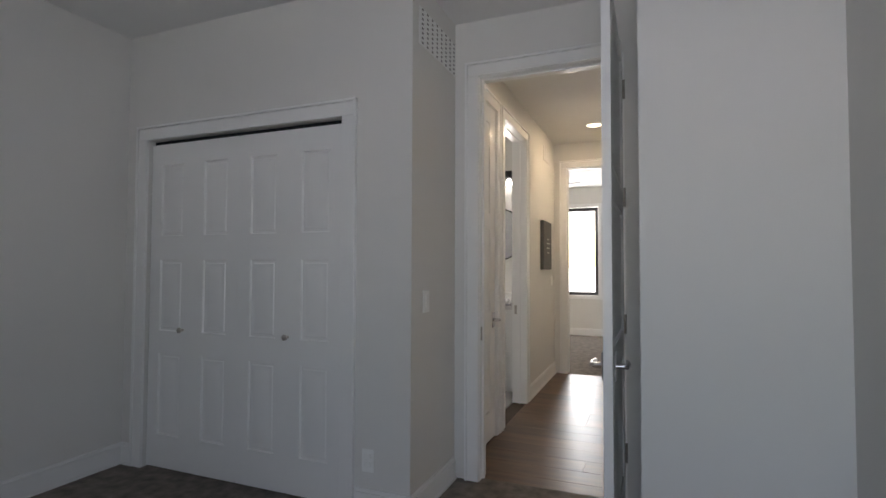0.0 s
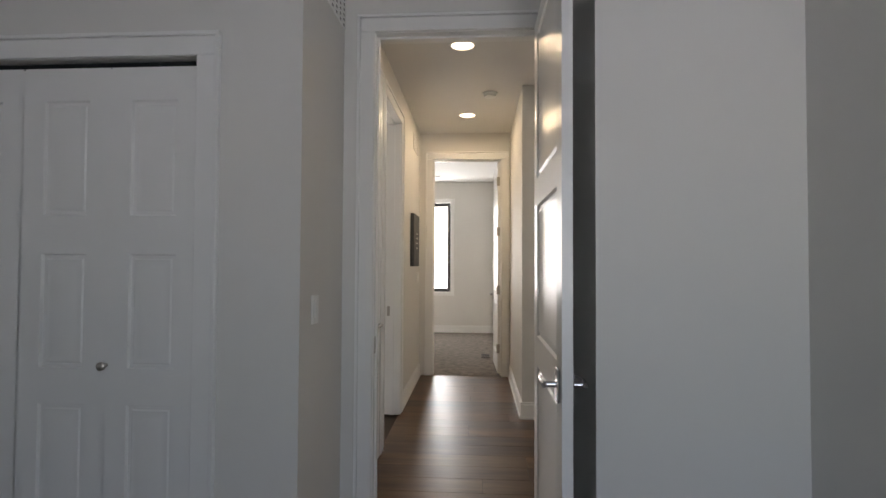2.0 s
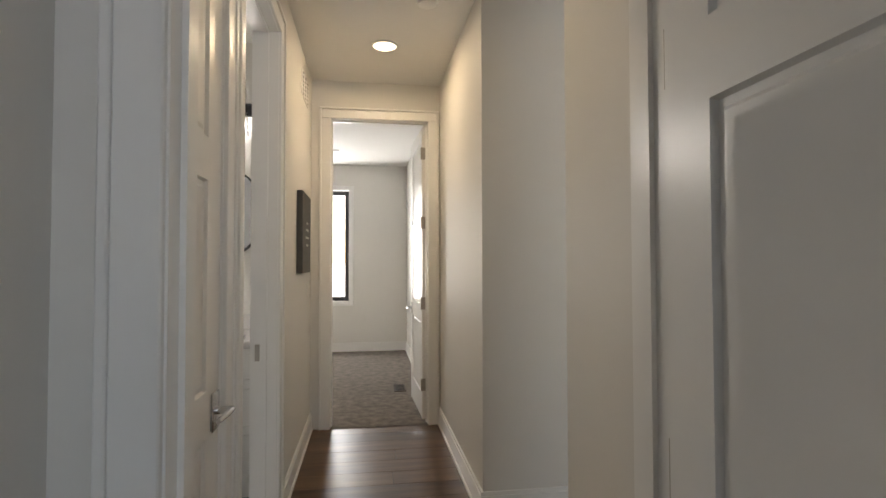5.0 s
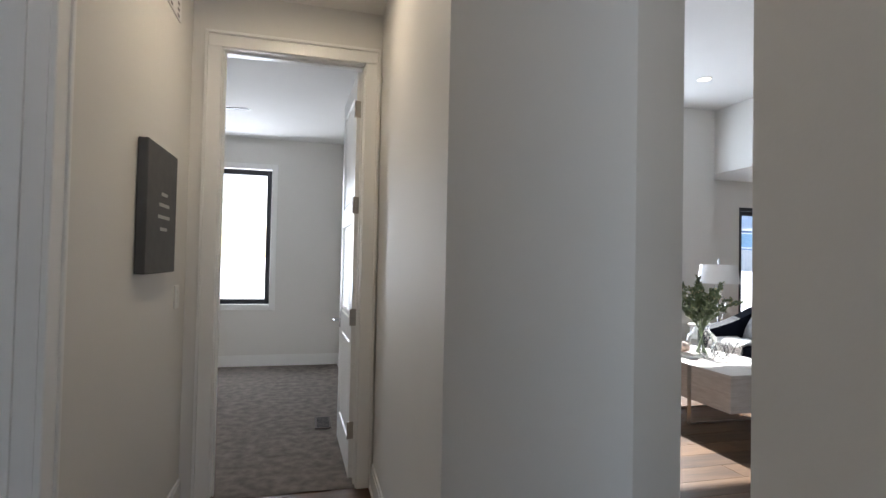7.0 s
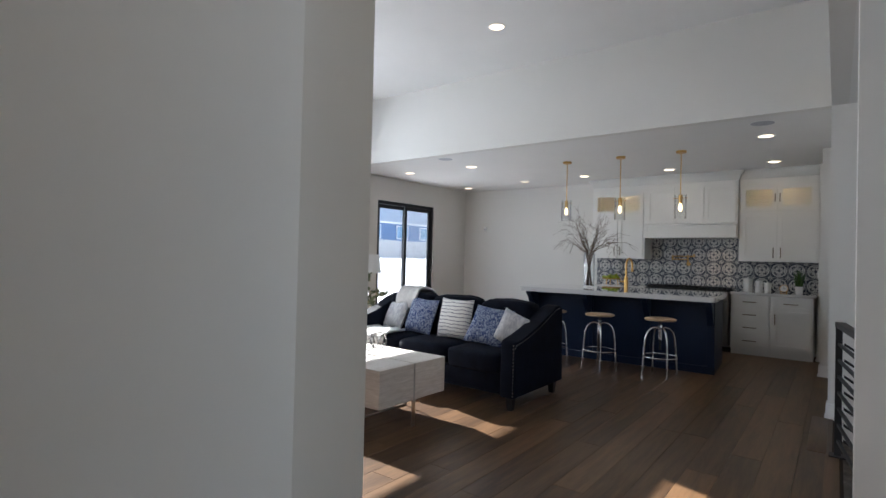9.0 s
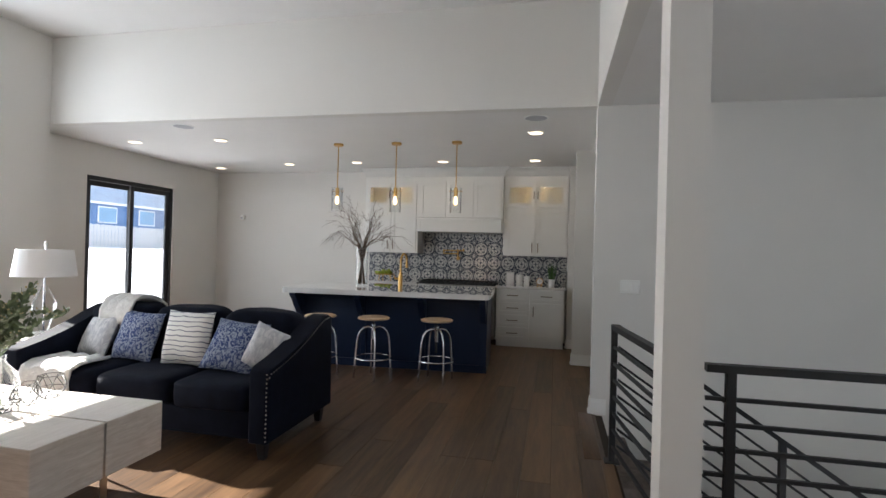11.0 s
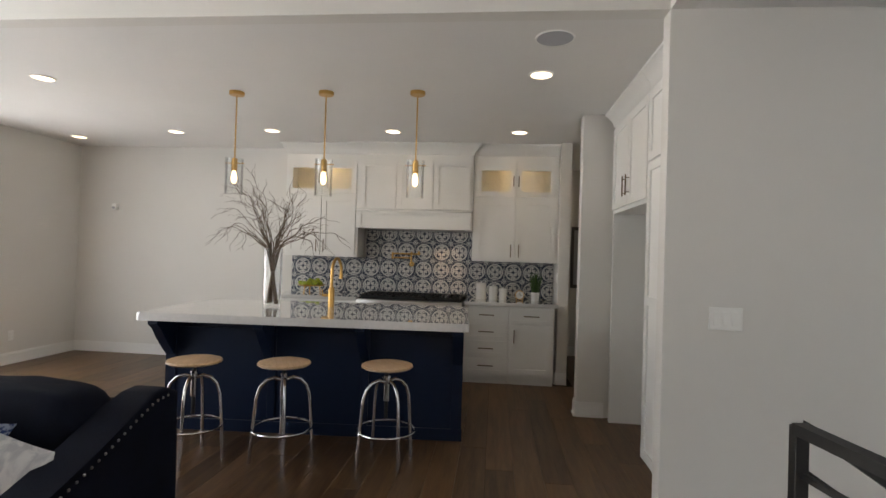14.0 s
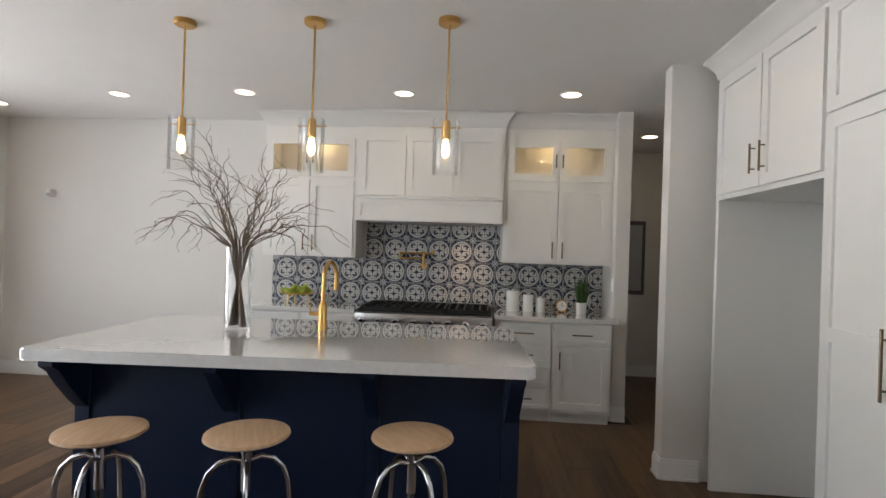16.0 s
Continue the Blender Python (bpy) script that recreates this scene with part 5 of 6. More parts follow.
def drape(name, path, y0, y1, label):
    """A folded knit throw that follows a path of (x, z) points, from y0 to y1."""
    bm = bmesh.new()
    g = []
    for k, (x, z) in enumerate(path):
        g.append([bm.verts.new((x + 0.008 * noise.noise(Vector((k * .6, j * .7, 1))), y0 + (y1 - y0) * j / 14 + 0.012 * noise.noise(Vector((k * .5, j * .1, 3))), z + 0.012 * math.sin(j * 1.4 + k * .5))) for j in range(15)])
    for a, b in zip(g, g[1:]):
        for i in range(14):
            bm.faces.new((a[i], a[i + 1], b[i + 1], b[i]))
    ob = single(name, bm, M_KNIT, label, "throw blanket")
    so = ob.modifiers.new("thick", "SOLIDIFY")
    so.thickness, so.offset = 0.022, 1


drape("throw_blanket", [(5.00, 0.74), (5.01, 0.84), (5.05, 0.915), (5.12, 0.945), (5.20, 0.945), (5.30, 0.92), (5.40, 0.86), (5.44, 0.75), (5.45, 0.55)], 8.12, 8.42, "white knitted throw over the sofa back")
drape("throw_blanket", [(4.435, 0.30), (4.43, 0.40), (4.45, 0.475), (4.52, 0.503), (4.66, 0.508), (4.78, 0.508)], 8.08, 8.52, "white knitted throw folded over the seat edge")

# coffee table
ct = thing("coffee_table", pose(3.24, 6.96, 0), "whitewashed oak block coffee table on flat metal legs", "coffee table")
TX, TY, g = 0.78, 1.30, 0.006
for i in range(2):
    for j in range(3):
        xa, xb = i * TX / 2 + g * (i > 0), (i + 1) * TX / 2 - g * (i < 1)
        ya, yb = j * TY / 3 + g * (j > 0), (j + 1) * TY / 3 - g * (j < 2)
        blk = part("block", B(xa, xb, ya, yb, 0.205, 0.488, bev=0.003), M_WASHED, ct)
        # thin top sheet, paler than the sides of its block
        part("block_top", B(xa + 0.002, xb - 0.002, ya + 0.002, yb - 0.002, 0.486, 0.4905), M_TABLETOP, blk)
for yy in (TY / 3, 2 * TY / 3):
    bm = bmesh.new()
    bx(bm, -0.003, TX + 0.003, yy - 0.005, yy + 0.005, 0.0, 0.012)
    for x in (-0.003, TX - 0.003):
        bx(bm, x, x + 0.006, yy - 0.02, yy + 0.02, 0.0, 0.484)
    part("metal_leg", bm, M_NICKEL, ct, "flat brushed metal leg between the blocks")
for xx in (TX / 2,):
    bm = bmesh.new()
    for y in (0.002, TY - 0.008):
        bx(bm, xx - 0.02, xx + 0.02, y, y + 0.006, 0.0, 0.484)
    part("metal_leg", bm, M_NICKEL, ct, "flat brushed metal leg between the blocks")


def leaf(bm, p, d, size, rng):
    d = d.normalized()
    s = d.orthogonal().normalized()
    s = (Matrix.Rotation(rng.uniform(0, 6.28), 3, d) @ s).normalized()
    up = d.cross(s)
    c = [p, p + d * size * 0.35 + s * size * 0.30, p + d * size * 0.75 + s * size * 0.24, p + d * size, p + d * size * 0.75 - s * size * 0.24, p + d * size * 0.35 - s * size * 0.30]
    mid = [p + d * size * 0.4 - up * size * 0.06, p + d * size * 0.75 - up * size * 0.05]
    v = [bm.verts.new(q) for q in c + mid]
    for q in ((0, 1, 6), (1, 2, 7, 6), (2, 3, 7), (3, 4, 7), (4, 5, 6, 7), (5, 0, 6)):
        bm.faces.new([v[i] for i in q])


rng2 = random.Random(4)
vs_ = thing("flower_vase", pose(3.619, 7.699, 0.4905), "clear glass jar with leafy green eucalyptus stems", "vase with stems")
bm = bmesh.new()
lathe(bm, [(0.02, 0.004), (0.095, 0.004), (0.125, 0.03), (0.13, 0.12), (0.115, 0.19), (0.075, 0.235), (0.062, 0.26), (0.068, 0.285), (0.064, 0.285), (0.058, 0.26), (0.07, 0.232), (0.11, 0.187), (0.125, 0.12), (0.12, 0.032), (0.09, 0.010)], n=32, close=False)
part("jar", bm, M_VASE, vs_).visible_shadow = False
stems, leaves, buds = bmesh.new(), bmesh.new(), bmesh.new()
for k in range(44):
    a, lean, ln = rng2.uniform(0, 6.283), rng2.uniform(0.2, 1.15), rng2.uniform(0.5, 0.74)
    end = Vector((math.cos(a) * lean * 0.35, math.sin(a) * lean * 0.35, 0.24 + (ln - 0.24) * (1 - 0.35 * lean * lean)))
    foot = Vector((-0.05 * math.cos(a), -0.05 * math.sin(a), 0.02))
    neck = Vector((0.03 * math.cos(a), 0.03 * math.sin(a), 0.27))
    pts = [foot, neck] + [neck.lerp(end, t) + Vector((0, 0, 0.06 * math.sin(t * 3.1))) for t in (0.35, 0.7, 1.0)]
    tube(stems, pts, [0.003, 0.003, 0.0026, 0.002, 0.001], 5)
    for q in range(5):
        b = pts[3].lerp(pts[4], rng2.uniform(0.1, 1.0)) + Vector((rng2.uniform(-.025, .025), rng2.uniform(-.025, .025), rng2.uniform(0, .03)))
        bmesh.ops.create_icosphere(buds, subdivisions=1, radius=rng2.uniform(0.004, 0.007), matrix=Matrix.Translation(b))
    for q in range(34):
        t = rng2.uniform(0.15, 1.0)
        i = min(2, int(t * 3))
        p = pts[1 + i].lerp(pts[2 + i], t * 3 - i)
        d = Vector((rng2.uniform(-1, 1), rng2.uniform(-1, 1), rng2.uniform(-0.3, 0.9))) + (end - neck).normalized() * 0.7
        leaf(leaves, p, d, rng2.uniform(0.03, 0.048), rng2)
part("stems", stems, M_LEAF, vs_, kind="stuff")
part("buds", buds, M_BUD, vs_, "tiny pale flower buds", kind="stuff")
part("foliage", leaves, M_LEAF, vs_, "small grey-green leaves", kind="stuff")


def terrarium(x, y, r, h):
    ob = thing("geometric_terrarium", pose(x, y, 0.4905, 0, 0, 20 + 60 * x), "small faceted glass terrarium with a dark wire frame", "terrarium", "terrariums on the table")
    ringz = [(r * 0.55, 0.003, 0), (r, h * 0.42, 30), (r * 0.75, h, 0)]
    P = [[Vector((q * math.cos(radians(o + 60 * k)), q * math.sin(radians(o + 60 * k)), z)) for k in range(6)] for q, z, o in ringz]
    wire, gl = bmesh.new(), bmesh.new()
    for lo, hi, sh in ((0, 1, -1), (1, 2, 1)):
        for k in range(6):
            for e in (0, sh):
                tube(wire, [P[lo][k], P[hi][(k + e) % 6]], 0.0022, 4)
            gl.faces.new([gl.verts.new(c) for c in (P[lo][k], P[hi][k], P[hi][(k + sh) % 6])])
    for rr in P:
        for k in range(6):
            tube(wire, [rr[k], rr[(k + 1) % 6]], 0.0022, 4)
    part("wire_frame", wire, M_IRON, ob)
    part("glass_facets", gl, M_VASE, ob).visible_shadow = False


terrarium(3.601, 7.590, 0.075, 0.12)
terrarium(3.740, 7.606, 0.075, 0.12)
terrarium(3.894, 7.617, 0.085, 0.13)
bk = thing("book_stack", pose(3.479, 7.769, 0.4905, 0, 0, 24), "two flat pale books on the coffee table", "books")
part("book", B(-0.10, 0.10, -0.15, 0.15, 0.0, 0.018, bev=0.002), M_WHITE, bk)
part("book", B(-0.095, 0.09, -0.13, 0.14, 0.0185, 0.034, bev=0.002), M_TABLETOP, bk)
bm = bmesh.new()
soft(bm, (0, 0, 0.045), (0.05, 0.075, 0.045), 2.2, 12, 0.01)
single("seashell", bm, M_STONE, "pinkish round shell resting on books", "shell", pose(3.479, 7.769, 0.525))

# side table and lamp
sd = thing("side_table", pose(5.06, 9.07, 0), "small white side table beside the sofa", "side table")
part("top", B(-0.24, 0.24, -0.24, 0.24, 0.55, 0.585, bev=0.004), M_TABLETOP, sd)
part("drawer", B(-0.22, 0.22, -0.22, 0.22, 0.40, 0.55), M_WHITE, sd)
for x in (-0.21, 0.21):
    for y in (-0.21, 0.21):
        part("leg", B(x - 0.018, x + 0.018, y - 0.018, y + 0.018, 0, 0.40), M_WHITE, sd)
lp = thing("table_lamp", pose(5.06, 9.07, 0.586), "table lamp with a white drum shade and glass base", "table lamp")
bm = bmesh.new()
lathe(bm, [(0.08, 0.0), (0.08, 0.02), (0.03, 0.03), (0.05, 0.10), (0.085, 0.20), (0.09, 0.28), (0.05, 0.38), (0.02, 0.43)], n=24)
part("base", bm, M_VASE, lp)
bm = bmesh.new()
lathe(bm, [(0.008, 0.03), (0.008, 0.775)], n=10)
part("stem", bm, M_CHROME, lp)
bm = bmesh.new()
lathe(bm, [(0.235, 0.515), (0.205, 0.745), (0.203, 0.745), (0.233, 0.515)], n=40, close=False)
part("shade", bm, M_SHADE, lp, "white fabric drum shade")
bm = bmesh.new()
lathe(bm, [(0.012, 0.77), (0.014, 0.79), (0.009, 0.82)], n=12)
part("finial", bm, M_CHROME, lp)

# ---- on the island and the counters ----
bv = thing("branch_vase", pose(7.70, 7.175, 0.935), "tall clear glass cylinder vase of curly willow branches", "vase with branches")
bm = bmesh.new()
lathe(bm, [(0.01, 0.006), (0.072, 0.006), (0.076, 0.01), (0.080, 0.50), (0.0755, 0.50), (0.072, 0.022), (0.01, 0.022)], n=36, close=False)
part("glass_cylinder", bm, M_VASE, bv).visible_shadow = False
rng3 = random.Random(11)


def curl_path(p, d, ln, n, wob, droop):
    pts, ph, ph2 = [p], rng3.uniform(0, 6.28), rng3.uniform(0, 6.28)
    d = d.normalized()
    for k in range(n):
        t = k / n
        bend = Vector((math.sin(ph + k * 1.05), math.cos(ph2 + k * 0.9), math.sin(ph2 + k * 1.2) * 0.7)) * wob * (0.3 + t)
        d = (d + bend + Vector((0, 0, -droop * t))).normalized()
        pts.append(pts[-1] + d * ln / n)
    return pts


for k in range(38):
    a = radians(90 + 180 * (k % 2)) + rng3.uniform(-1.25, 1.25)
    lean = 0.1 + 0.9 * rng3.random() ** 1.4
    foot = Vector((-0.05 * math.cos(a), -0.05 * math.sin(a), 0.024))
    neck = Vector((0.06 * math.cos(a) * min(1, lean + 0.2), 0.06 * math.sin(a) * min(1, lean + 0.2), 0.50))
    d = (neck - foot).normalized() + Vector((math.cos(a), math.sin(a), 0)) * lean * 1.25
    ln = rng3.uniform(0.46, 0.78)
    main = [foot, foot.lerp(neck, 0.5), neck] + curl_path(neck, d, ln, 18, 0.46, 0.30 * lean)[1:]
    bm = bmesh.new()
    tube(bm, main, [0.0042 - 0.0032 * i / (len(main) - 1) for i in range(len(main))], 5)
    for q in range(4):
        i = rng3.randint(5, len(main) - 3)
        dd = (main[i + 1] - main[i]).normalized() + Vector((rng3.uniform(-.9, .9), rng3.uniform(-.9, .9), rng3.uniform(-.3, .8)))
        tw = curl_path(main[i], dd, rng3.uniform(0.10, 0.24), 8, 0.36, 0.12)
        tube(bm, tw, [0.0019 - 0.0013 * j / 8 for j in range(9)], 4)
    part("branch", bm, M_TWIG, bv)

for (y, r, h) in ((5.422, 0.062, 0.20), (5.279, 0.052, 0.165), (5.164, 0.045, 0.14)):
    ob = thing("canister", pose(9.60, y, 0.915), "white ceramic lidded kitchen canister", "canister", "canisters on the counter")
    bm = bmesh.new()
    lathe(bm, [(r * 0.95, 0.0), (r, 0.008), (r, h * 0.86), (r * 0.97, h * 0.87)], n=28)
    part("jar", bm, M_WHITE, ob)
    bm = bmesh.new()
    lathe(bm, [(r * 1.02, h * 0.87), (r * 1.02, h * 0.93), (r * 0.8, h * 0.96), (0.012, h * 0.965), (0.012, h * 0.99), (0.018, h * 1.01), (0.014, h * 1.04)], n=28)
    part("lid", bm, M_WHITE, ob)
ck = thing("counter_clock", pose(9.62, 4.965, 0.915), "small brass clock on feet with a white dial", "clock")
bm = bmesh.new()
tube(bm, [(-0.012, 0, 0.062), (0.012, 0, 0.062)], 0.055, 28)
part("case", bm, M_BRASS, ck)
bm = bmesh.new()
tube(bm, [(-0.0145, 0, 0.062), (-0.0125, 0, 0.062)], 0.046, 28)
part("dial", bm, M_WHITE, ck)
bm = bmesh.new()
bx(bm, -0.017, -0.0155, -0.002, 0.002, 0.062, 0.094)
bx(bm, -0.017, -0.0155, -0.026, 0.0, 0.060, 0.064)
part("clock_hands_pair", bm, M_DARK, ck)
for y in (-0.035, 0.035):
    part("foot", B(-0.02, 0.02, y - 0.006, y + 0.006, 0, 0.02), M_BRASS, ck)
gp = thing("potted_grass", pose(9.62, 4.783, 0.915), "green grass blades in a white pot", "potted plant")
bm = bmesh.new()
lathe(bm, [(0.045, 0.0), (0.052, 0.10), (0.047, 0.10), (0.043, 0.085)], n=24)
part("pot", bm, M_WHITE, gp)
bm = bmesh.new()
for k in range(150):
    a, rr, hh = rng3.uniform(0, 6.28), rng3.uniform(0, 0.04), rng3.uniform(0.16, 0.30)
    p = Vector((rr * math.cos(a), rr * math.sin(a), 0.085))
    tip = p + Vector((math.cos(a) * rr * 1.2, math.sin(a) * rr * 1.2, hh))
    s = Vector((-math.sin(a * 3), math.cos(a * 3), 0)) * 0.003
    m_ = p.lerp(tip, 0.6)
    bm.faces.new([bm.verts.new(c) for c in (p - s, p + s, m_ + s * 0.8, tip, m_ - s * 0.8)])
part("blades", bm, M_GRASS, gp, kind="stuff")
cs = thing("fruit_stand", pose(9.50, 7.478, 0.915), "brass footed tray of green pears", "fruit stand")
bm = bmesh.new()
lathe(bm, [(0.02, 0.085), (0.15, 0.088), (0.168, 0.105), (0.163, 0.105), (0.145, 0.095), (0.02, 0.093)], n=32)
part("tray", bm, M_BRASS, cs)
for k in range(3):
    a = radians(30 + 120 * k)
    bm = bmesh.new()
    tube(bm, [(0.10 * math.cos(a), 0.10 * math.sin(a), 0.088), (0.115 * math.cos(a), 0.115 * math.sin(a), 0.0)], [0.007, 0.006], 8)
    part("foot", bm, M_BRASS, cs)
bm = bmesh.new()
lathe(bm, [(0.004, 0.0), (0.025, 0.004), (0.034, 0.022), (0.032, 0.042), (0.02, 0.062), (0.014, 0.075), (0.004, 0.082)], n=14)
pear = finish(bm, "pear", M_PEAR)
for k in range(11):
    ob = new("pear", pear)
    a, rr = k * 2.4, 0.028 * math.sqrt(k) * 1.25
    ob.matrix_world = pose(9.50 + rr * math.cos(a), 7.478 + rr * math.sin(a), 1.012 + (0.014 if k < 3 else 0), 40 * math.sin(k * 1.9), 55 * math.cos(k), 70 * k)
    tagged(ob, "green pear lying on a brass tray", "pear", "pears on the tray")

# ---- hall and far rooms ----
art = thing("wall_sign", pose(-0.47, 6.14, 1.49, 0, 0, 90), "dark grey canvas wall sign with faint pale script", "wall sign")
part("canvas", B(-0.235, 0.20, -0.04, -0.002, -0.26, 0.26, bev=0.003), M_CANVAS, art)
for z, w in ((0.06, 0.09), (0.015, 0.15), (-0.035, 0.17), (-0.085, 0.10)):
    part("script_bar", B(-w / 2, w / 2, -0.0415, -0.04, z, z + 0.014), M_LETTER, art)
ob = thing("floor_register", pose(0.30, 7.95, 0.006), "brown metal floor register in the carpet", "floor register")
part("plate", B(-0.06, 0.06, -0.14, 0.14, 0, 0.008, bev=0.002), M_BROWN, ob)
for k in range(8):
    part("slot", B(-0.045, 0.045, -0.12 + k * 0.032, -0.108 + k * 0.032, 0.008, 0.0095), M_DARK, ob)
fan = thing("ceiling_fan", pose(-0.98, 8.22, H), "grey-bladed ceiling fan with a white motor", "ceiling fan")
bm = bmesh.new()
lathe(bm, [(0.07, 0.0), (0.06, -0.05), (0.014, -0.06), (0.014, -0.18), (0.10, -0.20), (0.115, -0.25), (0.10, -0.31), (0.05, -0.34)], n=28)
part("motor", bm, M_PLASTIC, fan)
bm = bmesh.new()
lathe(bm, [(0.09, -0.335), (0.085, -0.37), (0.05, -0.40), (0.01, -0.405)], n=24)
part("light_bowl", bm, M_PLASTIC, fan)
for k in range(5):
    bm = bmesh.new()
    prof = [(0.10, -0.03), (0.16, -0.055), (0.60, -0.07), (0.655, -0.04), (0.66, 0.04), (0.60, 0.07), (0.16, 0.055), (0.10, 0.03)]
    a = radians(-14 + 72 * k)
    R = Matrix.Rotation(a, 3, "Z") @ Matrix.Rotation(radians(11), 3, "X")
    lo, hi = [bm.verts.new(R @ Vector((x, y, 0)) + Vector((0, 0, -0.27))) for x, y in prof], [bm.verts.new(R @ Vector((x, y, 0.008)) + Vector((0, 0, -0.27))) for x, y in prof]
    for i in range(8):
        bm.faces.new((lo[i], lo[(i + 1) % 8], hi[(i + 1) % 8], hi[i]))
    bm.faces.new(lo)
    bm.faces.new(hi)
    part("blade", bm, M_BLADE, fan)

# bathroom seen through its doorway
VY = 5.56
van = cabinet("bathroom_vanity", pose(-1.22, VY, 0), 1.22, 0.83, 0.53, "white shaker bathroom vanity with drawers", [
    ("drawer", -0.59, -0.01, 0.63, 0.80, None), ("drawer", 0.01, 0.59, 0.63, 0.80, None), ("drawer", 0.01, 0.59, 0.38, 0.61, None), ("drawer", 0.01, 0.59, 0.11, 0.36, None), ("door", -0.59, -0.01, 0.11, 0.61, (-0.06, 0.5))], 0.09, group="bathroom")
single("vanity_worktop", B(-1.84, -0.595, VY - 0.02, 6.095, 0.83, 0.87, bev=0.004), M_QUARTZ, "white quartz vanity top", "counter")
single("vanity_backsplash", B(-1.84, -0.595, 6.075, 6.098, 0.871, 0.97, bev=0.003), M_QUARTZ, "low white quartz splash board", "backsplash")
mr = thing("bathroom_mirror", pose(-1.22, 6.09, 1.62), "wide rounded mirror in a thin dark frame", "mirror")
def oval(rx, rz, y0, y1, n=40):
    bm = bmesh.new()
    P = [(math.copysign(abs(math.cos(t)) ** 0.45, math.cos(t)) * rx, math.copysign(abs(math.sin(t)) ** 0.75, math.sin(t)) * rz) for t in (2 * math.pi * k / n for k in range(n))]
    a, b = [bm.verts.new((x, y0, z)) for x, z in P], [bm.verts.new((x, y1, z)) for x, z in P]
    for i in range(n):
        bm.faces.new((a[i], a[(i + 1) % n], b[(i + 1) % n], b[i]))
    bm.faces.new(a)
    bm.faces.new(b)
    return bm
part("frame", oval(0.50, 0.30, -0.02, 0.005), M_BLACK, mr)
part("glass", oval(0.49, 0.29, -0.024, -0.012), M_MIRROR, mr)
vl = thing("vanity_light", pose(-1.15, 6.10, 2.27), "black bar vanity light with three lit glass shades", "wall light")
part("back_bar", B(-0.42, 0.42, -0.03, 0, -0.02, 0.06, bev=0.004), M_BLACK, vl)
for x in (-0.32, 0.0, 0.32):
    bm = bmesh.new()
    lathe(bm, [(0.03, 0.03), (0.032, -0.04), (0.02, -0.045)], x, -0.10, 18)
    bx(bm, x - 0.012, x + 0.012, -0.10, -0.03, 0.01, 0.03)
    sock = part("socket", bm, M_BLACK, vl)
    bm = bmesh.new()
    lathe(bm, [(0.045, -0.02), (0.055, -0.17), (0.053, -0.17), (0.043, -0.02)], x, -0.10, 24, close=False)
    part("glass_shade", bm, M_VASE, sock).visible_shadow = False
    bm = bmesh.new()
    lathe(bm, [(0.012, -0.045), (0.03, -0.08), (0.032, -0.11), (0.015, -0.135)], x, -0.10, 16)
    part("bulb", bm, M_BULBW, sock)
area("vanity_glow", (-1.15, 5.9, 2.1), (-1.15, 4.5, 1.0), 0.7, 0.12, 2, (1.0, 0.97, 0.95))
pp = thing("potted_plant", pose(-0.93, 5.90, 0.871), "small green plant in a white pot on the vanity", "potted plant")
bm = bmesh.new()
lathe(bm, [(0.045, 0.0), (0.05, 0.2), (0.046, 0.2), (0.042, 0.18)], n=22)
part("pot", bm, M_WHITE, pp)
bm = bmesh.new()
for k in range(70):
    a, q = rng3.uniform(0, 6.28), rng3.uniform(0, 1)
    leaf(bm, Vector((0.05 * q * math.cos(a), 0.05 * q * math.sin(a), 0.18 + 0.16 * rng3.random())), Vector((math.cos(a), math.sin(a), 0.6)), 0.05, rng3)
part("leaves", bm, M_LEAF, pp, kind="stuff")
ty = thing("vanity_tray", pose(-0.85, 5.68, 0.871), "small glass tray with folded white towels", "tray")
part("tray", B(-0.12, 0.12, -0.07, 0.07, 0, 0.012, bev=0.003), M_CHROME, ty)
part("towel", B(-0.10, 0.10, -0.055, 0.055, 0.013, 0.06, bev=0.015, seg=2), M_KNIT, ty)
wall("bathroom_shower", [(-2.59, -0.6, 3.752, 3.77, 0, H)], "grey tiled shower wall", M_SHOWER)
pf2 = thing("framed_picture", pose(11.2, 3.95, 1.45, 0, 0, -90), "dim framed picture in the back hall", "picture")
part("frame", B(-0.2, 0.2, -0.03, 0, -0.45, 0.45, bev=0.004), M_CANVAS, pf2)
part("print", B(-0.16, 0.16, -0.033, -0.03, -0.40, 0.40), M_SPEAKER, pf2)
single("strike_plate", B(-0.57, -0.545, 5.211, 5.2165, 0.82, 0.90), M_NICKEL, "nickel strike plate on the bathroom door lining", "strike plate")
single("strike_plate", B(-0.323, -0.319, 3.43, 3.455, 0.82, 0.90), M_NICKEL, "nickel strike plate on the bedroom door lining", "strike plate")

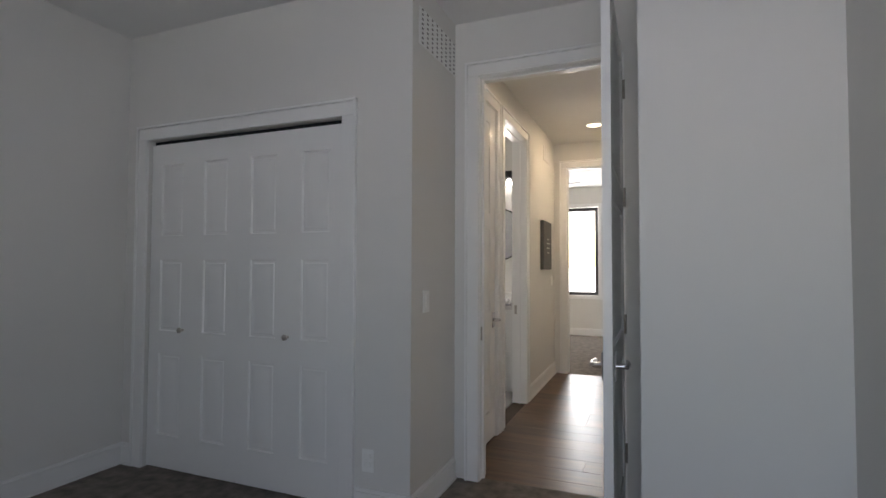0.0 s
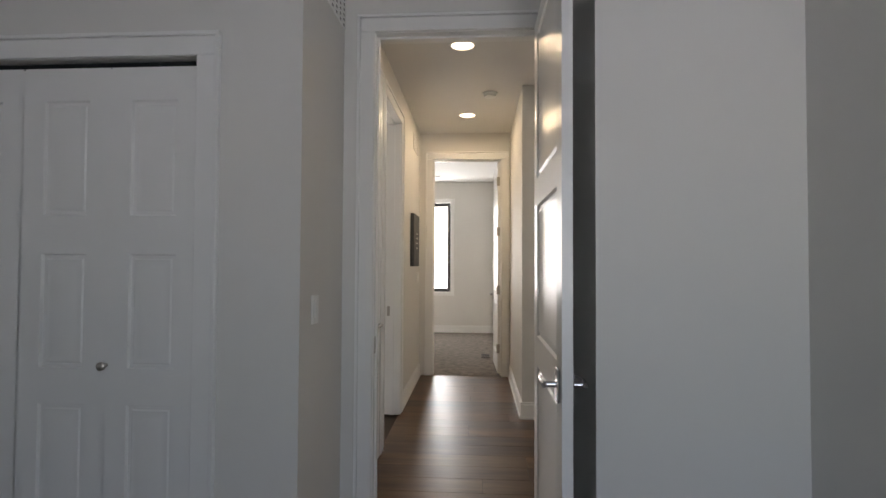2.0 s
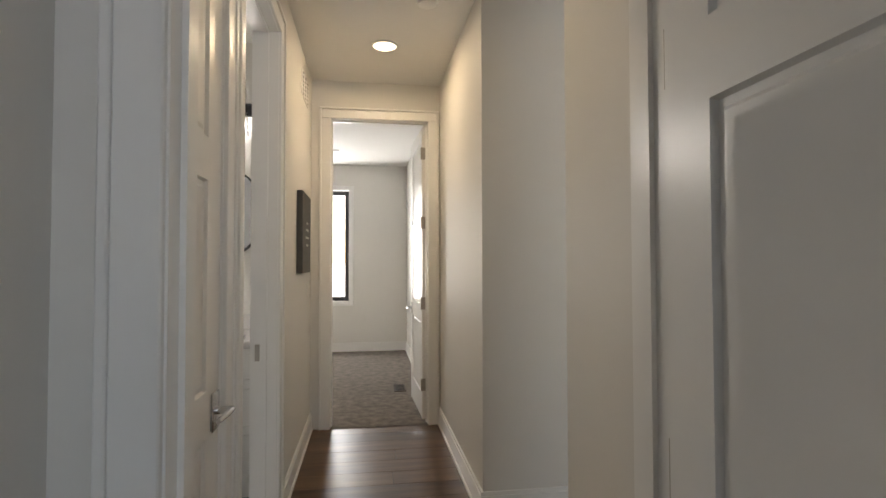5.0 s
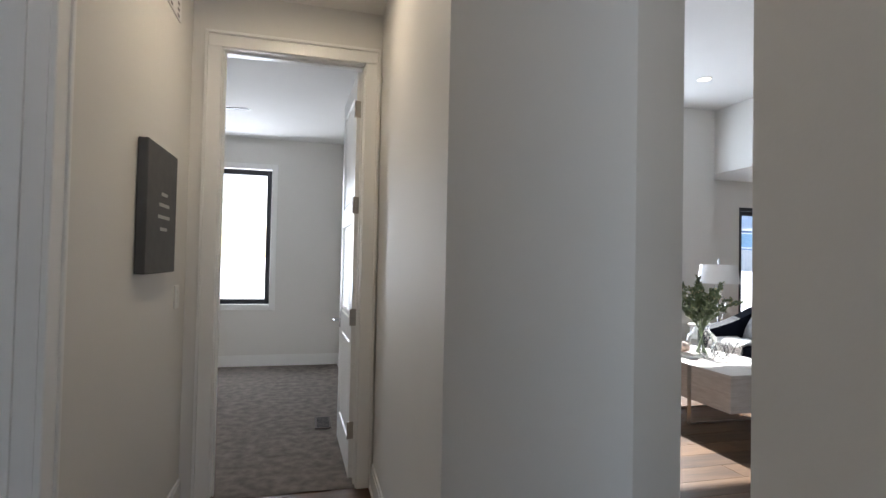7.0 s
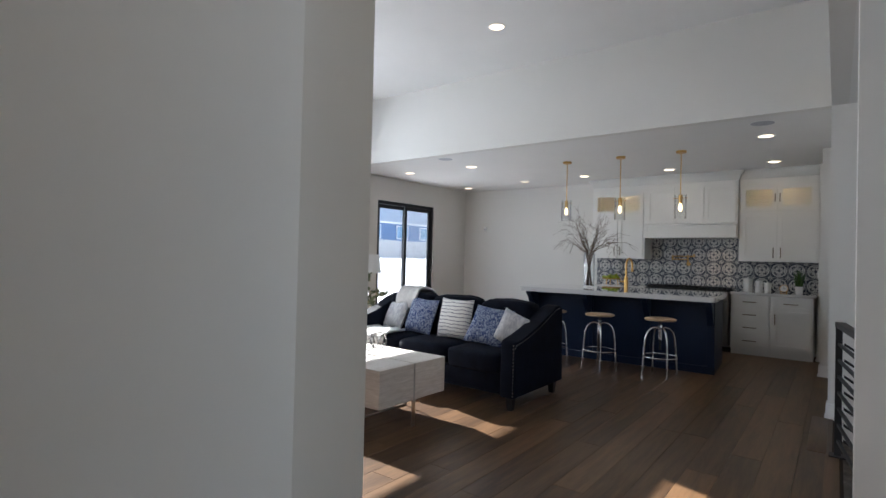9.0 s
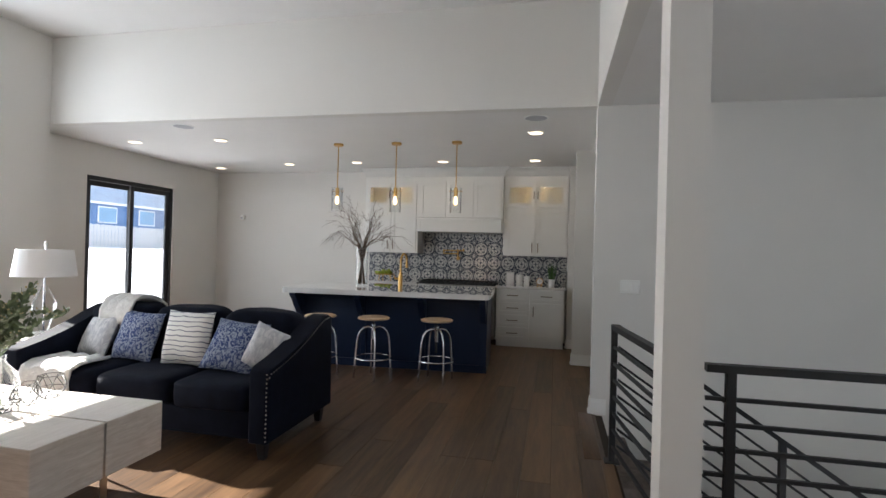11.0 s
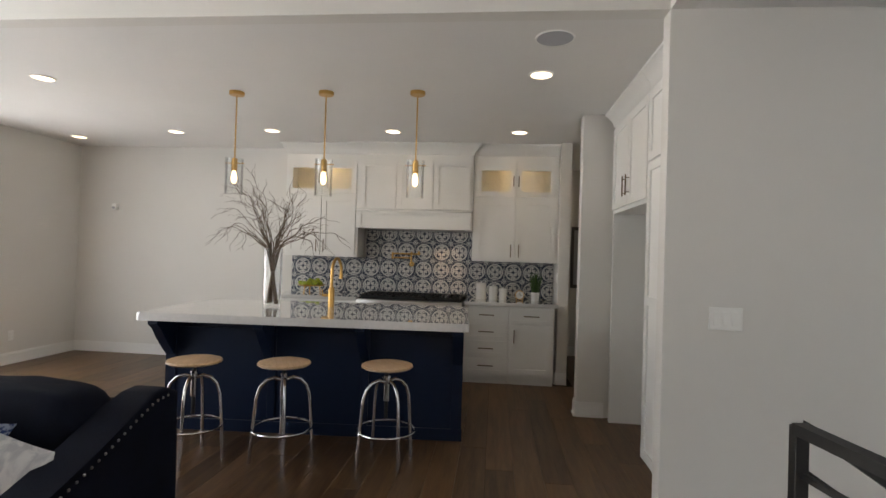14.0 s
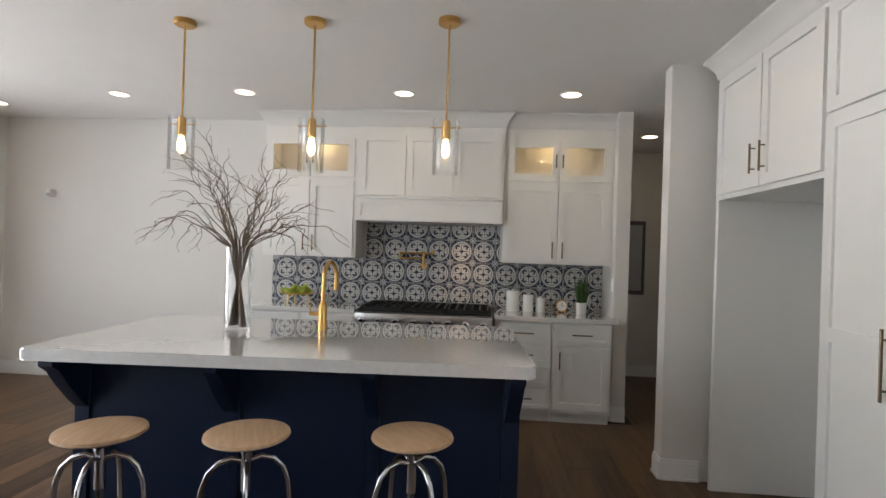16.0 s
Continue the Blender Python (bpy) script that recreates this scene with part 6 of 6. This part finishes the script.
# ---- tiles ----
splash = thing("tile_backsplash", pose(9.82, 0, 0), "blue and white patterned cement tile backsplash", "backsplash", kind="structure")
part("grout", B(-0.0045, 0.0, 4.555, 7.86, 0.915, 1.364), M_GROUT, splash)
part("grout", B(-0.0045, 0.0, 5.555, 6.895, 1.3645, 1.719), M_GROUT, splash)
PT, tile_mesh = 0.2225, {}
for j in range(4):
    zc = 1.012 + PT * j
    for i in range(-7, 10):
        yc = 5.931 + PT * i
        for ya, yb, za, zb in (((4.556, 7.858, 0.916, 1.364),) if j < 2 else ((4.556, 5.556, 0.916, 1.364), (5.556, 6.894, 0.916, 1.718), (6.894, 7.858, 0.916, 1.364))):
            lo_y, hi_y, lo_z, hi_z = max(yc - PT / 2 + 0.001, ya), min(yc + PT / 2 - 0.001, yb), max(zc - PT / 2 + 0.001, za), min(zc + PT / 2 - 0.001, zb)
            if hi_y - lo_y < 0.004 or hi_z - lo_z < 0.004:
                continue
            key = tuple(round(v, 4) for v in (lo_y - yc, hi_y - yc, lo_z - zc, hi_z - zc))
            if key not in tile_mesh:
                tile_mesh[key] = finish(B(-0.009, -0.004, *key, bev=0.001), "tile", M_TILE, False)
            ob = new("tile", tile_mesh[key])
            ob.parent = splash
            ob.location = (0, yc, zc)

# ---- floor boards ----
floor = thing("floor", Matrix(), "wide brown oak plank floor", "floor", kind="structure")
PW, rng4, yy = 0.187, random.Random(7), 0.65
rows_y = []
y = 3.425
while y < 10.84:
    rows_y.append((y, min(y + PW, 10.85)))
    y += PW
for y0, y1 in rows_y:
    mid = (y0 + y1) / 2
    if mid < 3.6:
        spans = [(-0.47, 0.6)]
    elif mid < 4.30:
        spans = [(-0.47, 3.90), (6.3, 11.2)]
    elif mid < 4.45:
        spans = [(-0.47, 5.1), (6.3, 11.2)]
    elif mid < 6.80:
        spans = [(-0.47, 9.30)]
    elif mid < 10.42:
        spans = [(1.27, 9.82)]
    else:
        spans = [(6.19, 9.82)]
    for a, b in spans:
        x = a
        first = True
        while x < b - 0.01:
            ln = rng4.uniform(0.5, 2.0) if first else rng4.uniform(1.9, 2.4)
            first = False
            e = min(b, x + ln)
            if b - e < 0.4:
                e = b
            w, l = (y1 - y0) - 0.0025, e - x - 0.002
            bm = bmesh.new()
            bx(bm, -l / 2, l / 2, -w / 2, w / 2, -0.013, 0)
            ob = new("plank", finish(bm, "plank", M_FLOOR, False))
            ob.parent = floor
            ob.location = ((x + e) / 2, mid, rng4.uniform(-0.0006, 0))
            x = e
slab("floor_foyer", [(1.39, 3.9, 0.6, 3.61, -0.012, -0.001)], M_FLOOR, "brown oak floor of the stair hall", "floor")
